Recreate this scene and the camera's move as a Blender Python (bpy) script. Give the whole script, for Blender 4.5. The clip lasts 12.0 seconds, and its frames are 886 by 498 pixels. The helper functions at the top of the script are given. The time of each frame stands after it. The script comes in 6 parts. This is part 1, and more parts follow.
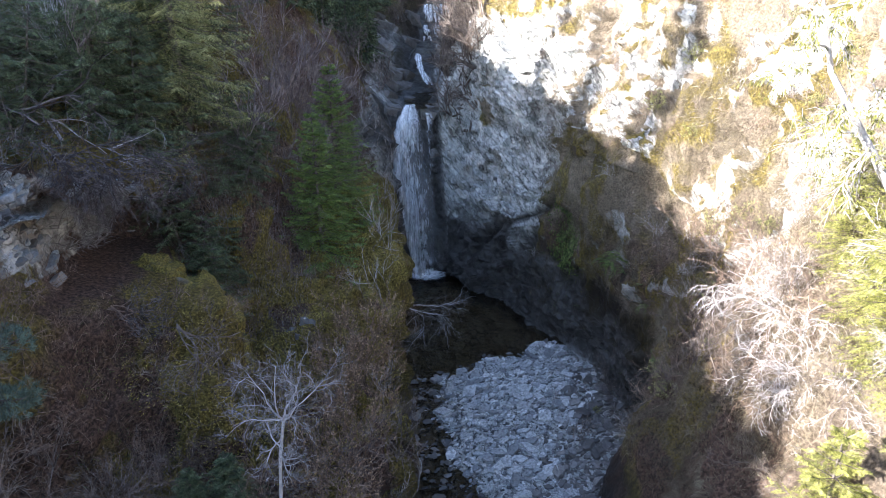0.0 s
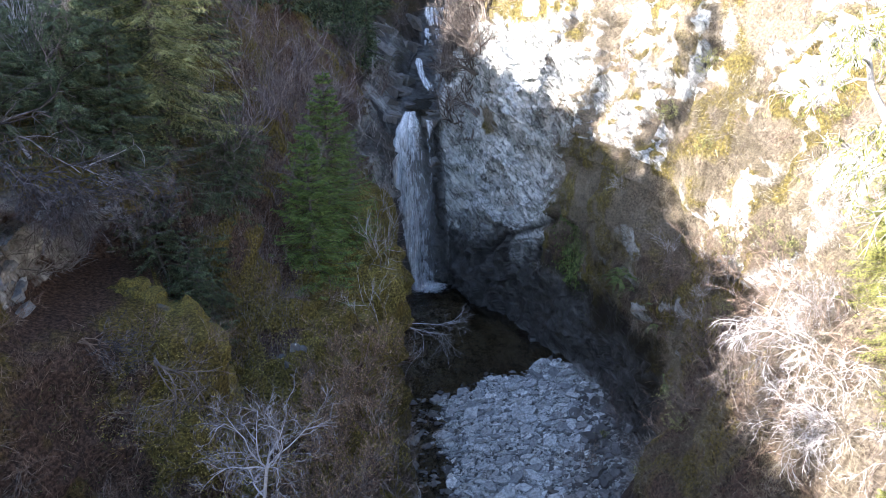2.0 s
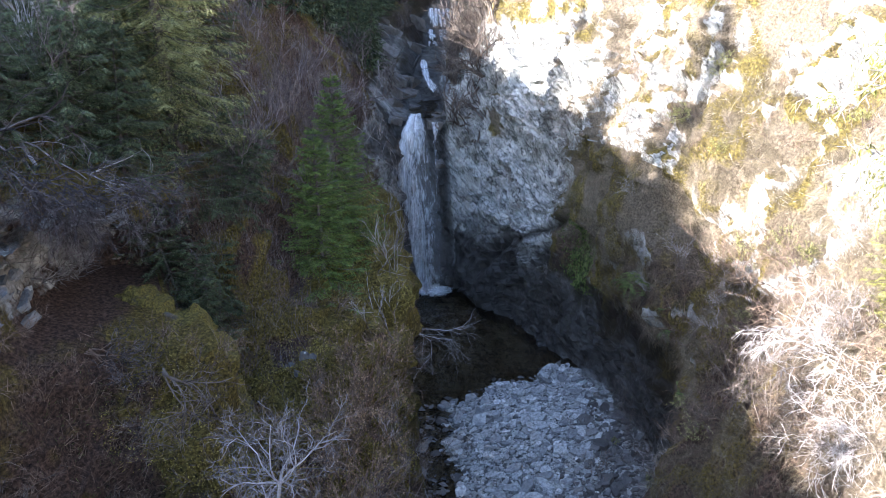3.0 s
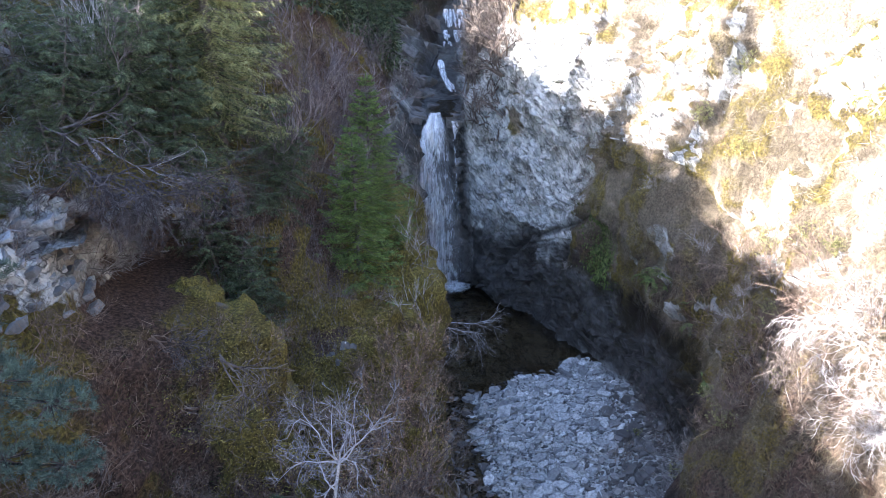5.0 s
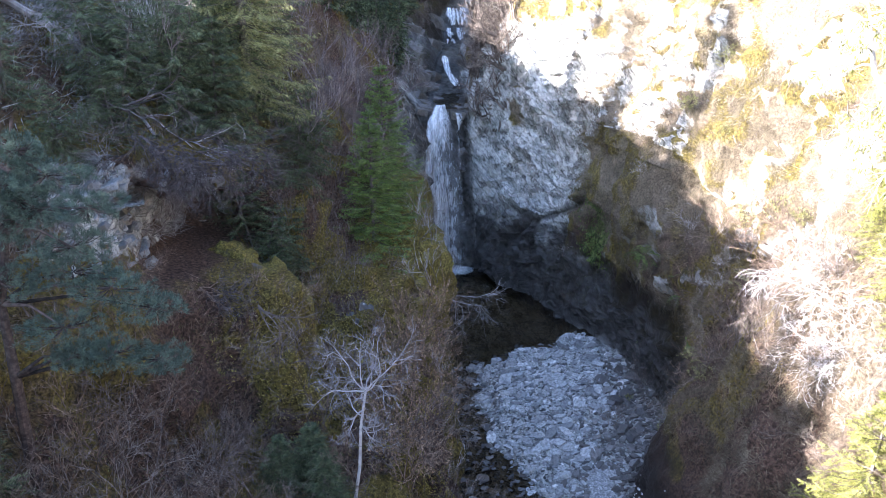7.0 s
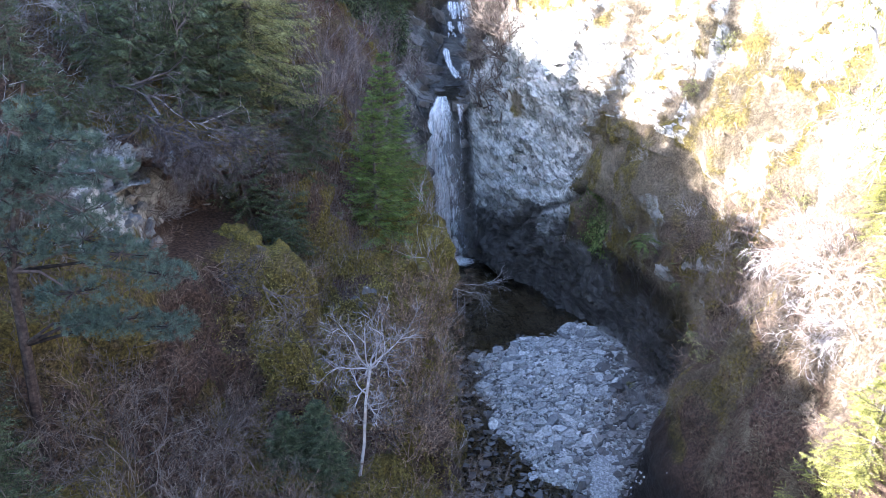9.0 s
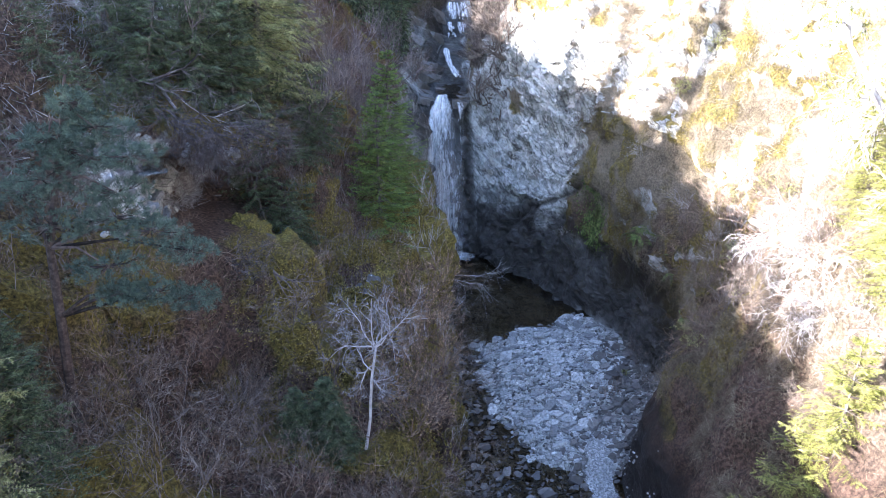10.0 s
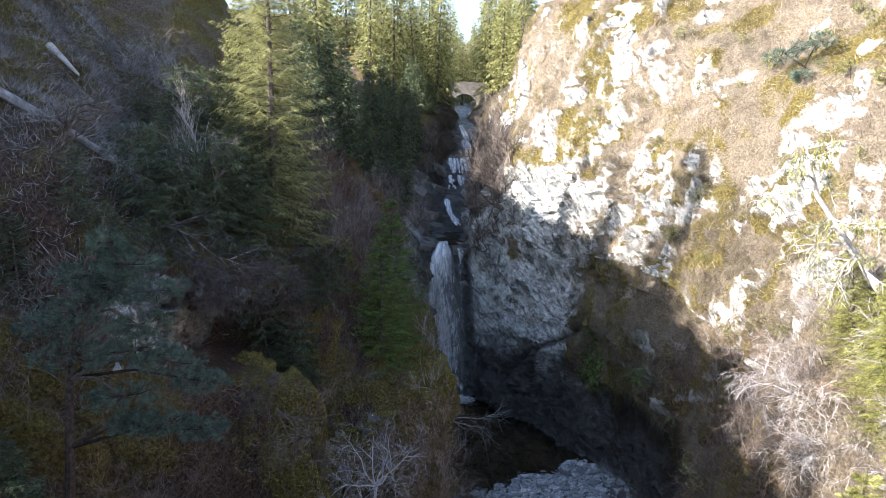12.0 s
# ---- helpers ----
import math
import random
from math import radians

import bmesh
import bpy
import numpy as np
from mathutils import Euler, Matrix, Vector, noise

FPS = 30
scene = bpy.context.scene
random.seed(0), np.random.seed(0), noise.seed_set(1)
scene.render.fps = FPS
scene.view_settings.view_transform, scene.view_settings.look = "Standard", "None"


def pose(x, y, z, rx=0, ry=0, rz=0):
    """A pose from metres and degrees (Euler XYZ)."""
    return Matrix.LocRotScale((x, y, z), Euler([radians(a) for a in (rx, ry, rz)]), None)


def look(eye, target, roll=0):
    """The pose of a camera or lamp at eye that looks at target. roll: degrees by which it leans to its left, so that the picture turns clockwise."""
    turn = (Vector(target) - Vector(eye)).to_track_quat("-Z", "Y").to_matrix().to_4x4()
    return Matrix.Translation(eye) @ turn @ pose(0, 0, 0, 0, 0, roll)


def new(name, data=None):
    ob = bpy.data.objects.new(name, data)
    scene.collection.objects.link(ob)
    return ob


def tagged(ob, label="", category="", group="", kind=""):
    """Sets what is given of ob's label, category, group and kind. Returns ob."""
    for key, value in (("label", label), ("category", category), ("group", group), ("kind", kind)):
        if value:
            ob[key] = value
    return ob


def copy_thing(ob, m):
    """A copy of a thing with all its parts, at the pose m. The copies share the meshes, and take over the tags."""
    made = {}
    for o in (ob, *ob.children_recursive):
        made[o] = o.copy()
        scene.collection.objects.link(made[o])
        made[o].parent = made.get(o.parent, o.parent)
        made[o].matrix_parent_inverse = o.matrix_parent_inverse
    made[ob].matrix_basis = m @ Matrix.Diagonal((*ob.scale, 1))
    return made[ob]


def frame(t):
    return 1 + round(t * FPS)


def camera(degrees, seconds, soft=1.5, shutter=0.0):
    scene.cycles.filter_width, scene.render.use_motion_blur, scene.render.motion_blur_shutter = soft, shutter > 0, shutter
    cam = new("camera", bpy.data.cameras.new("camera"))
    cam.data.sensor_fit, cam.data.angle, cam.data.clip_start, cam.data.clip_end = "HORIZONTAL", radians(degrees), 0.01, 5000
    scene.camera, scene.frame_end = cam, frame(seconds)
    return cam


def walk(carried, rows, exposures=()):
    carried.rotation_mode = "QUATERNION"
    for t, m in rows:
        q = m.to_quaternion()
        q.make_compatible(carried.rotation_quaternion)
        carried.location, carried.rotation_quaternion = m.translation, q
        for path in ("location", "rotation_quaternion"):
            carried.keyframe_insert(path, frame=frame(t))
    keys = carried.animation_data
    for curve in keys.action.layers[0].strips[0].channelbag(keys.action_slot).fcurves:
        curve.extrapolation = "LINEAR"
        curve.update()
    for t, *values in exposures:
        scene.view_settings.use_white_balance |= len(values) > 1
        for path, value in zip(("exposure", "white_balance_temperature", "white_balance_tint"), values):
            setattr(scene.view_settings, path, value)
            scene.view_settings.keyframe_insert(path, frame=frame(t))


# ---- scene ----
cam = camera(67.7, 12.0, soft=0.5)
METRES, EYE, TILT, LEAN, TURN = 11.0, 23.1, -23.0, 0.0, 0.0
ROWS = [
    (0.0, 0.0, 0.0, 0.0, 0.0, 0.0, -0.0),
    (0.5, 0.0061, 0.0596, 0.0249, -0.0, 0.02, 0.05),
    (1.0, 0.0073, 0.0723, 0.0322, 0.25, 0.05, -0.02),
    (1.5, 0.0091, 0.0919, 0.0411, 0.21, 0.07, -0.07),
    (2.0, 0.0076, 0.1509, 0.0722, 0.18, 0.11, -0.09),
    (2.5, 0.0033, 0.1821, 0.0874, 0.15, 0.13, -0.1),
    (3.0, -0.0339, 0.1923, 0.0931, 0.17, 0.14, -0.06),
    (3.5, -0.0896, 0.1964, 0.0964, 0.26, 0.14, -0.03),
    (5.5, -0.1631, 0.0523, 0.0462, 0.33, 0.16, -0.12),
    (6.0, -0.1735, -0.0269, 0.0144, 0.32, 0.18, -0.15),
    (6.5, -0.181, -0.1142, -0.0247, 0.32, 0.2, -0.19),
    (7.0, -0.1897, -0.1513, -0.0498, 0.28, 0.22, -0.22),
    (9.0, -0.2033, -0.1622, -0.1112, 0.23, 0.18, -0.26),
    (9.5, -0.2043, -0.2076, -0.1308, 0.23, 0.21, -0.23),
    (10.0, -0.2072, -0.2778, -0.1601, 0.23, 0.26, -0.2),
    (10.5, -0.2108, -0.3429, -0.1885, 0.16, 3.53, -0.33),
    (11.0, -0.2128, -0.3642, -0.1984, 0.14, 7.47, -0.34),
    (11.5, -0.2136, -0.3686, -0.1991, 0.18, 9.72, -0.36),
    (12.0, -0.2124, -0.3676, -0.1963, 0.2, 12.91, -0.36),
]
walk(cam, [(t, pose(0, 0, EYE, TILT, LEAN, TURN) @ pose(METRES * x, METRES * y, METRES * z, 90 + pitch, roll, yaw)) for t, x, y, z, yaw, pitch, roll in ROWS],
     [(0.0, 2.7, 6060, 15), (3.5, 2.82, 5990, 16), (5.5, 3.12, 5960, 18), (7.2, 3.14, 5930, 18), (9.0, 3.26, 5860, 18), (10.0, 3.28, 5840, 18), (11.0, 2.7, 6030, 17), (11.5, 2.42, 6090, 15), (12.0, 2.02, 6190, 14)])

# ---- light ----
SUN_WAY = Vector((-0.80, -0.30, 0.40)).normalized()      # towards the sun
world = bpy.data.worlds.new("sky")
scene.world = world
world.use_nodes = True
wn, wl = world.node_tree.nodes, world.node_tree.links
sky = wn.new("ShaderNodeTexSky")
sky.sky_type, sky.sun_disc = "NISHITA", False
sky.sun_elevation = math.asin(SUN_WAY.z)
sky.sun_rotation = math.atan2(SUN_WAY.x, SUN_WAY.y)
wl.new(sky.outputs[0], wn["Background"].inputs[0])
wn["Background"].inputs[1].default_value = 0.12
sun = new("sun", bpy.data.lights.new("sun", "SUN"))
sun.data.energy, sun.data.angle, sun.data.color = 5.0, radians(0.6), (1.0, 0.93, 0.82)
sun.matrix_world = look((0, 0, 80), Vector((0, 0, 80)) - SUN_WAY)

# ---- numeric noise ----


def lattice(ix, iy, iz, seed):
    h = (ix * 374761393 + iy * 668265263 + iz * 2147483647 + seed * 974711) & 0xFFFFFFFF
    h = ((h ^ (h >> 13)) * 1274126177) & 0xFFFFFFFF
    h = ((h ^ (h >> 16)) * 2246822519) & 0xFFFFFFFF
    return ((h ^ (h >> 15)) & 0xFFFFFF) / 0xFFFFFF * 2 - 1


def vnoise(p, scale, seed=0):
    q = np.asarray(p, float) / scale + 1000.0
    i = np.floor(q).astype(np.int64)
    f = q - i
    f = f * f * f * (f * (f * 6 - 15) + 10)
    out = 0
    for a in (0, 1):
        for b in (0, 1):
            for c in (0, 1):
                w = (f[..., 0] if a else 1 - f[..., 0]) * (f[..., 1] if b else 1 - f[..., 1]) * (f[..., 2] if c else 1 - f[..., 2])
                out = out + w * lattice(i[..., 0] + a, i[..., 1] + b, i[..., 2] + c, seed)
    return out


def fbm(p, scale, octaves=4, seed=0):
    out, amp = 0, 1.0
    for k in range(octaves):
        out = out + amp * vnoise(p, scale / 2 ** k, seed + 17 * k)
        amp *= 0.5
    return out


def smooth(a, b, x):
    t = np.clip((np.asarray(x, float) - a) / (b - a), 0, 1)
    return t * t * (3 - 2 * t)


# ---- materials ----
MATS = {}


def mat(name):
    m = bpy.data.materials.new(name)
    m.use_nodes = True
    MATS[name] = m
    return m, m.node_tree.nodes, m.node_tree.links, m.node_tree.nodes["Principled BSDF"]


def n_noise(ns, ls, scale, detail=6, rough=0.6, vec=None, stretch=None):
    t = ns.new("ShaderNodeTexNoise")
    t.inputs["Scale"].default_value, t.inputs["Detail"].default_value, t.inputs["Roughness"].default_value = scale, detail, rough
    src = vec
    if src is None:
        src = ns.new("ShaderNodeTexCoord").outputs["Object"]
    if stretch:
        mp = ns.new("ShaderNodeMapping")
        mp.inputs["Scale"].default_value = stretch[:3]
        if len(stretch) > 3:
            mp.vector_type = "TEXTURE"
            mp.inputs["Rotation"].default_value = stretch[3:]
        ls.new(src, mp.inputs[0])
        src = mp.outputs[0]
    ls.new(src, t.inputs[0])
    return t.outputs["Fac"]


def n_ramp(ns, ls, fac, stops):
    r = ns.new("ShaderNodeValToRGB")
    r.color_ramp.elements[0].position, r.color_ramp.elements[1].position = stops[0][0], stops[-1][0]
    r.color_ramp.elements[0].color, r.color_ramp.elements[1].color = (*stops[0][1], 1), (*stops[-1][1], 1)
    for pos, col in stops[1:-1]:
        e = r.color_ramp.elements.new(pos)
        e.color = (*col, 1)
    ls.new(fac, r.inputs[0])
    return r.outputs[0]


def grey(v):
    return (v, v, v)


def n_mix(ns, ls, fac, a, b):
    m = ns.new("ShaderNodeMix")
    m.data_type = "RGBA"
    for sock, v in ((m.inputs[0], fac), (m.inputs[6], a), (m.inputs[7], b)):
        if isinstance(v, (int, float)):
            sock.default_value = v
        elif isinstance(v, tuple):
            sock.default_value = (*v, 1)
        else:
            ls.new(v, sock)
    return m.outputs[2]


def n_bump(ns, ls, height, bsdf, strength, distance):
    b = ns.new("ShaderNodeBump")
    b.inputs["Strength"].default_value, b.inputs["Distance"].default_value = strength, distance
    ls.new(height, b.inputs["Height"])
    ls.new(b.outputs[0], bsdf.inputs["Normal"])


def plant_mat(name, stops, rough=0.7, glow=0.0, scale=3.0):
    """Bark, twigs and leaves: a colour ramp over a fine noise and a shift for each plant."""
    m, ns, ls, bs = mat(name)
    f = n_noise(ns, ls, scale, 3)
    geo = ns.new("ShaderNodeNewGeometry")
    a = ns.new("ShaderNodeMath")
    a.operation = "MULTIPLY_ADD"
    a.inputs[1].default_value, a.inputs[2].default_value = 0.45, -0.22
    ls.new(geo.outputs["Random Per Island"], a.inputs[0])
    s = ns.new("ShaderNodeMath")
    s.operation = "ADD"
    ls.new(f, s.inputs[0])
    ls.new(a.outputs[0], s.inputs[1])
    col = n_ramp(ns, ls, s.outputs[0], stops)
    ls.new(col, bs.inputs["Base Color"])
    bs.inputs["Roughness"].default_value = rough
    bs.inputs["Specular IOR Level"].default_value = 0.25
    if glow:
        tr = ns.new("ShaderNodeBsdfTranslucent")
        ls.new(col, tr.inputs[0])
        mx = ns.new("ShaderNodeMixShader")
        mx.inputs[0].default_value = glow
        ls.new(bs.outputs[0], mx.inputs[1])
        ls.new(tr.outputs[0], mx.inputs[2])
        ls.new(mx.outputs[0], ns["Material Output"].inputs[0])
    return m


def n_cells(ns, ls, scale, warp, feature, stretch):
    """Cells stretched along the dip, their edges frayed by a noise."""
    src = ns.new("ShaderNodeTexCoord").outputs["Object"]
    nz = ns.new("ShaderNodeTexNoise")
    nz.inputs["Scale"].default_value, nz.inputs["Detail"].default_value = 1.3, 6
    ls.new(src, nz.inputs[0])
    sc = ns.new("ShaderNodeVectorMath")
    sc.operation = "MULTIPLY_ADD"
    sc.inputs[1].default_value = (warp, warp, warp)
    ls.new(nz.outputs["Color"], sc.inputs[0])
    ls.new(src, sc.inputs[2])
    mp = ns.new("ShaderNodeMapping")
    mp.vector_type = "TEXTURE"
    mp.inputs["Scale"].default_value, mp.inputs["Rotation"].default_value = stretch[:3], stretch[3:]
    ls.new(sc.outputs[0], mp.inputs[0])
    vo = ns.new("ShaderNodeTexVoronoi")
    vo.feature = feature
    vo.inputs["Scale"].default_value = scale
    ls.new(mp.outputs[0], vo.inputs["Vector"])
    if feature == "DISTANCE_TO_EDGE":
        return vo.outputs["Distance"]
    sep = ns.new("ShaderNodeSeparateColor")
    ls.new(vo.outputs["Color"], sep.inputs[0])
    return sep.outputs[0]


def schist(ns, ls):
    """Grey schist broken into plates along its dip, with open seams, rust and pale lichen: its colour, height and seams."""
    dip = (0.3, 0.75, 2.0, 0.15, -0.6, 0.25)
    big = n_cells(ns, ls, 0.6, 0.9, "F1", dip)
    small = n_cells(ns, ls, 1.7, 0.5, "F1", dip)
    gap_b = n_cells(ns, ls, 0.6, 0.9, "DISTANCE_TO_EDGE", dip)
    grain = n_noise(ns, ls, 2.6, 12, 0.76, stretch=(1.6, 1.1, 0.5, 0.15, 0.95, 0.25))
    tone = n_mix(ns, ls, 0.62, n_mix(ns, ls, 0.5, big, small), grain)
    rock = n_ramp(ns, ls, tone, [(0.24, (0.16, 0.16, 0.157)), (0.4, (0.36, 0.365, 0.352)), (0.54, (0.53, 0.535, 0.512)), (0.7, (0.7, 0.7, 0.665))])
    rust = n_noise(ns, ls, 0.3, 6, 0.6)
    rock = n_mix(ns, ls, n_ramp(ns, ls, rust, [(0.52, grey(0)), (0.66, grey(0.6))]), rock, (0.21, 0.155, 0.1))
    grime = n_noise(ns, ls, 0.55, 8, 0.68)
    rock = n_mix(ns, ls, n_ramp(ns, ls, grime, [(0.32, grey(0.7)), (0.44, grey(0))]), rock, (0.1, 0.096, 0.088))
    lich = n_noise(ns, ls, 5.0, 9, 0.75)
    rock = n_mix(ns, ls, n_ramp(ns, ls, lich, [(0.54, grey(0)), (0.64, grey(0.7))]), rock, (0.63, 0.645, 0.6))
    rock = n_mix(ns, ls, n_ramp(ns, ls, lich, [(0.36, grey(0.65)), (0.45, grey(0))]), rock, (0.07, 0.069, 0.066))
    seam = n_noise(ns, ls, 0.8, 6, 0.6, stretch=(3.0, 1.5, 0.6, 0.15, 0.95, 0.25))
    some = n_ramp(ns, ls, n_noise(ns, ls, 0.7, 5, 0.6), [(0.46, grey(0)), (0.6, grey(0.8))])
    open_b = n_mix(ns, ls, some, (0.0, 0.0, 0.0), n_ramp(ns, ls, gap_b, [(0.0, grey(0.9)), (0.05, grey(0))]))
    cut = n_mix(ns, ls, open_b, n_ramp(ns, ls, seam, [(0.485, grey(0)), (0.5, grey(0.7)), (0.515, grey(0))]), (1.0, 1.0, 1.0))
    rock = n_mix(ns, ls, cut, rock, (0.03, 0.029, 0.028))
    return rock, n_mix(ns, ls, 0.5, n_mix(ns, ls, 0.6, big, small), grain), cut


def rock_mat(name, tint, amount):
    m, ns, ls, bs = mat(name)
    rock, grain, cut = schist(ns, ls)
    ls.new(n_mix(ns, ls, amount, rock, tint), bs.inputs["Base Color"])
    bs.inputs["Roughness"].default_value = 0.7
    n_bump(ns, ls, n_mix(ns, ls, cut, grain, (0.0, 0.0, 0.0)), bs, 0.9, 0.1)
    return m


def ground_mat():
    m, ns, ls, bs = mat("hillside")
    rock_f = ns.new("ShaderNodeAttribute")
    rock_f.attribute_name = "rock"
    wet_dark_f = ns.new("ShaderNodeAttribute")
    wet_dark_f.attribute_name = "wet_dark"
    moss_f = ns.new("ShaderNodeAttribute")
    moss_f.attribute_name = "moss"
    rock, grain, seam = schist(ns, ls)
    # soil, litter, dead bracken and moss
    big = n_noise(ns, ls, 0.35, 7, 0.65)
    fine = n_noise(ns, ls, 9.0, 8, 0.75)
    litter = n_ramp(ns, ls, fine, [(0.32, (0.008, 0.005, 0.004)), (0.47, (0.06, 0.036, 0.025)), (0.62, (0.16, 0.1, 0.072)), (0.78, (0.32, 0.23, 0.17))])
    green = n_ramp(ns, ls, fine, [(0.33, (0.012, 0.011, 0.003)), (0.5, (0.12, 0.094, 0.018)), (0.72, (0.35, 0.28, 0.06))])
    mm = ns.new("ShaderNodeMath")
    mm.operation = "ADD"
    ls.new(big, mm.inputs[0])
    ls.new(moss_f.outputs["Fac"], mm.inputs[1])
    dry_f = ns.new("ShaderNodeAttribute")
    dry_f.attribute_name = "dry"
    straw = n_ramp(ns, ls, fine, [(0.28, (0.05, 0.036, 0.024)), (0.45, (0.165, 0.132, 0.095)), (0.62, (0.30, 0.255, 0.19)), (0.8, (0.46, 0.415, 0.33))])
    litter = n_mix(ns, ls, dry_f.outputs["Fac"], litter, straw)
    soil = n_mix(ns, ls, n_ramp(ns, ls, mm.outputs[0], [(0.47, grey(0)), (0.62, grey(0.9))]), litter, green)
    edge = ns.new("ShaderNodeMath")
    edge.operation = "MULTIPLY_ADD"
    edge.inputs[1].default_value = 0.9
    ls.new(n_noise(ns, ls, 0.9, 10, 0.72), edge.inputs[0])
    ls.new(rock_f.outputs["Fac"], edge.inputs[2])
    rf = n_ramp(ns, ls, edge.outputs[0], [(0.82, grey(0)), (0.96, grey(1))])
    col = n_mix(ns, ls, rf, soil, rock)
    # near black for wet rock and for shade painted into bed gaps and recesses
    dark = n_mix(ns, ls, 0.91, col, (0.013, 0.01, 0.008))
    col = n_mix(ns, ls, wet_dark_f.outputs["Fac"], col, dark)
    ls.new(col, bs.inputs["Base Color"])
    ro = ns.new("ShaderNodeMapRange")
    ro.inputs[3].default_value, ro.inputs[4].default_value = 0.9, 0.5
    ls.new(wet_dark_f.outputs["Fac"], ro.inputs[0])
    ls.new(ro.outputs[0], bs.inputs["Roughness"])
    bs.inputs["Specular IOR Level"].default_value = 0.3
    h = n_mix(ns, ls, rf, fine, n_mix(ns, ls, seam, grain, (0.0, 0.0, 0.0)))
    n_bump(ns, ls, h, bs, 1.0, 0.2)
    return m


def stone_mat(name, tones, wet_dark=0.0):
    m, ns, ls, bs = mat(name)
    info = ns.new("ShaderNodeObjectInfo")
    geo = ns.new("ShaderNodeNewGeometry")
    a = ns.new("ShaderNodeMath")
    a.operation = "ADD"
    ls.new(info.outputs["Random"], a.inputs[0])
    ls.new(geo.outputs["Random Per Island"], a.inputs[1])
    w = ns.new("ShaderNodeMath")
    w.operation = "FRACT"
    ls.new(a.outputs[0], w.inputs[0])
    base = n_ramp(ns, ls, w.outputs[0], tones)
    g = n_noise(ns, ls, 7.0, 8, 0.7)
    col = n_mix(ns, ls, n_ramp(ns, ls, g, [(0.35, grey(0.75)), (0.6, grey(0))]), base, (0.07, 0.07, 0.07))
    col = n_mix(ns, ls, wet_dark, col, (0.03, 0.024, 0.02))
    ls.new(col, bs.inputs["Base Color"])
    bs.inputs["Roughness"].default_value = 0.6 - 0.3 * wet_dark
    n_bump(ns, ls, g, bs, 0.5, 0.03)
    return m


def water_mat():
    m, ns, ls, bs = mat("pool_water")
    bs.inputs["Base Color"].default_value = (0.9, 0.95, 0.92, 1)
    bs.inputs["Roughness"].default_value = 0.04
    bs.inputs["IOR"].default_value = 1.33
    tr = ns.new("ShaderNodeBsdfTransparent")
    tr.inputs[0].default_value = (0.43, 0.35, 0.22, 1)
    gl = ns.new("ShaderNodeBsdfGlossy")
    gl.inputs["Roughness"].default_value = 0.07
    fr = ns.new("ShaderNodeFresnel")
    fr.inputs[0].default_value = 1.33
    mx = ns.new("ShaderNodeMixShader")
    ls.new(fr.outputs[0], mx.inputs[0])
    ls.new(tr.outputs[0], mx.inputs[1])
    ls.new(gl.outputs[0], mx.inputs[2])
    b = ns.new("ShaderNodeBump")
    b.inputs["Strength"].default_value, b.inputs["Distance"].default_value = 1.0, 0.3
    ls.new(n_noise(ns, ls, 1.0, 5, 0.6, stretch=(2.8, 5.5, 1.0)), b.inputs["Height"])
    ls.new(b.outputs[0], gl.inputs["Normal"])
    ls.new(b.outputs[0], fr.inputs["Normal"])
    ls.new(mx.outputs[0], ns["Material Output"].inputs[0])
    return m


def fall_mat(name, cover):
    m, ns, ls, bs = mat(name)
    bs.inputs["Base Color"].default_value = (0.95, 0.965, 0.98, 1)
    bs.inputs["Roughness"].default_value = 0.5
    streak = n_noise(ns, ls, 1.0, 7, 0.7, stretch=(9.0, 9.0, 0.55))
    patch = n_noise(ns, ls, 1.0, 9, 0.72, stretch=(2.6, 2.6, 1.1))
    add = ns.new("ShaderNodeMath")
    add.operation = "ADD"
    ls.new(streak, add.inputs[0])
    ls.new(patch, add.inputs[1])
    thick = ns.new("ShaderNodeAttribute")
    thick.attribute_name = "thick"
    add2 = ns.new("ShaderNodeMath")
    add2.operation = "ADD"
    ls.new(add.outputs[0], add2.inputs[0])
    ls.new(thick.outputs["Fac"], add2.inputs[1])
    sc = ns.new("ShaderNodeMapRange")
    sc.inputs[1].default_value, sc.inputs[2].default_value, sc.inputs[4].default_value = 1.25 - cover, 1.9 - cover, 1.0
    ls.new(add2.outputs[0], sc.inputs[0])
    tr = ns.new("ShaderNodeBsdfTransparent")
    tl = ns.new("ShaderNodeBsdfTranslucent")
    tl.inputs[0].default_value = (0.95, 0.965, 0.98, 1)
    mx0 = ns.new("ShaderNodeMixShader")
    mx0.inputs[0].default_value = 0.35
    ls.new(bs.outputs[0], mx0.inputs[1])
    ls.new(tl.outputs[0], mx0.inputs[2])
    mx = ns.new("ShaderNodeMixShader")
    ls.new(sc.outputs[0], mx.inputs[0])
    ls.new(tr.outputs[0], mx.inputs[1])
    ls.new(mx0.outputs[0], mx.inputs[2])
    ls.new(mx.outputs[0], ns["Material Output"].inputs[0])
    return m


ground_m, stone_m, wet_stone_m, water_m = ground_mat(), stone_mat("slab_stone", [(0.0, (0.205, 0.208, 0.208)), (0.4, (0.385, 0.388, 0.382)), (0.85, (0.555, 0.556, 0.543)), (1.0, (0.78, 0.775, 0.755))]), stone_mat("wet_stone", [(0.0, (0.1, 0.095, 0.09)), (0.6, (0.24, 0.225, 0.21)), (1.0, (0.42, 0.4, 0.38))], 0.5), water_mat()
crag_m = stone_mat("crag_stone", [(0.0, (0.1, 0.1, 0.1)), (0.4, (0.25, 0.255, 0.255)), (0.75, (0.4, 0.41, 0.41)), (1.0, (0.58, 0.59, 0.58))])
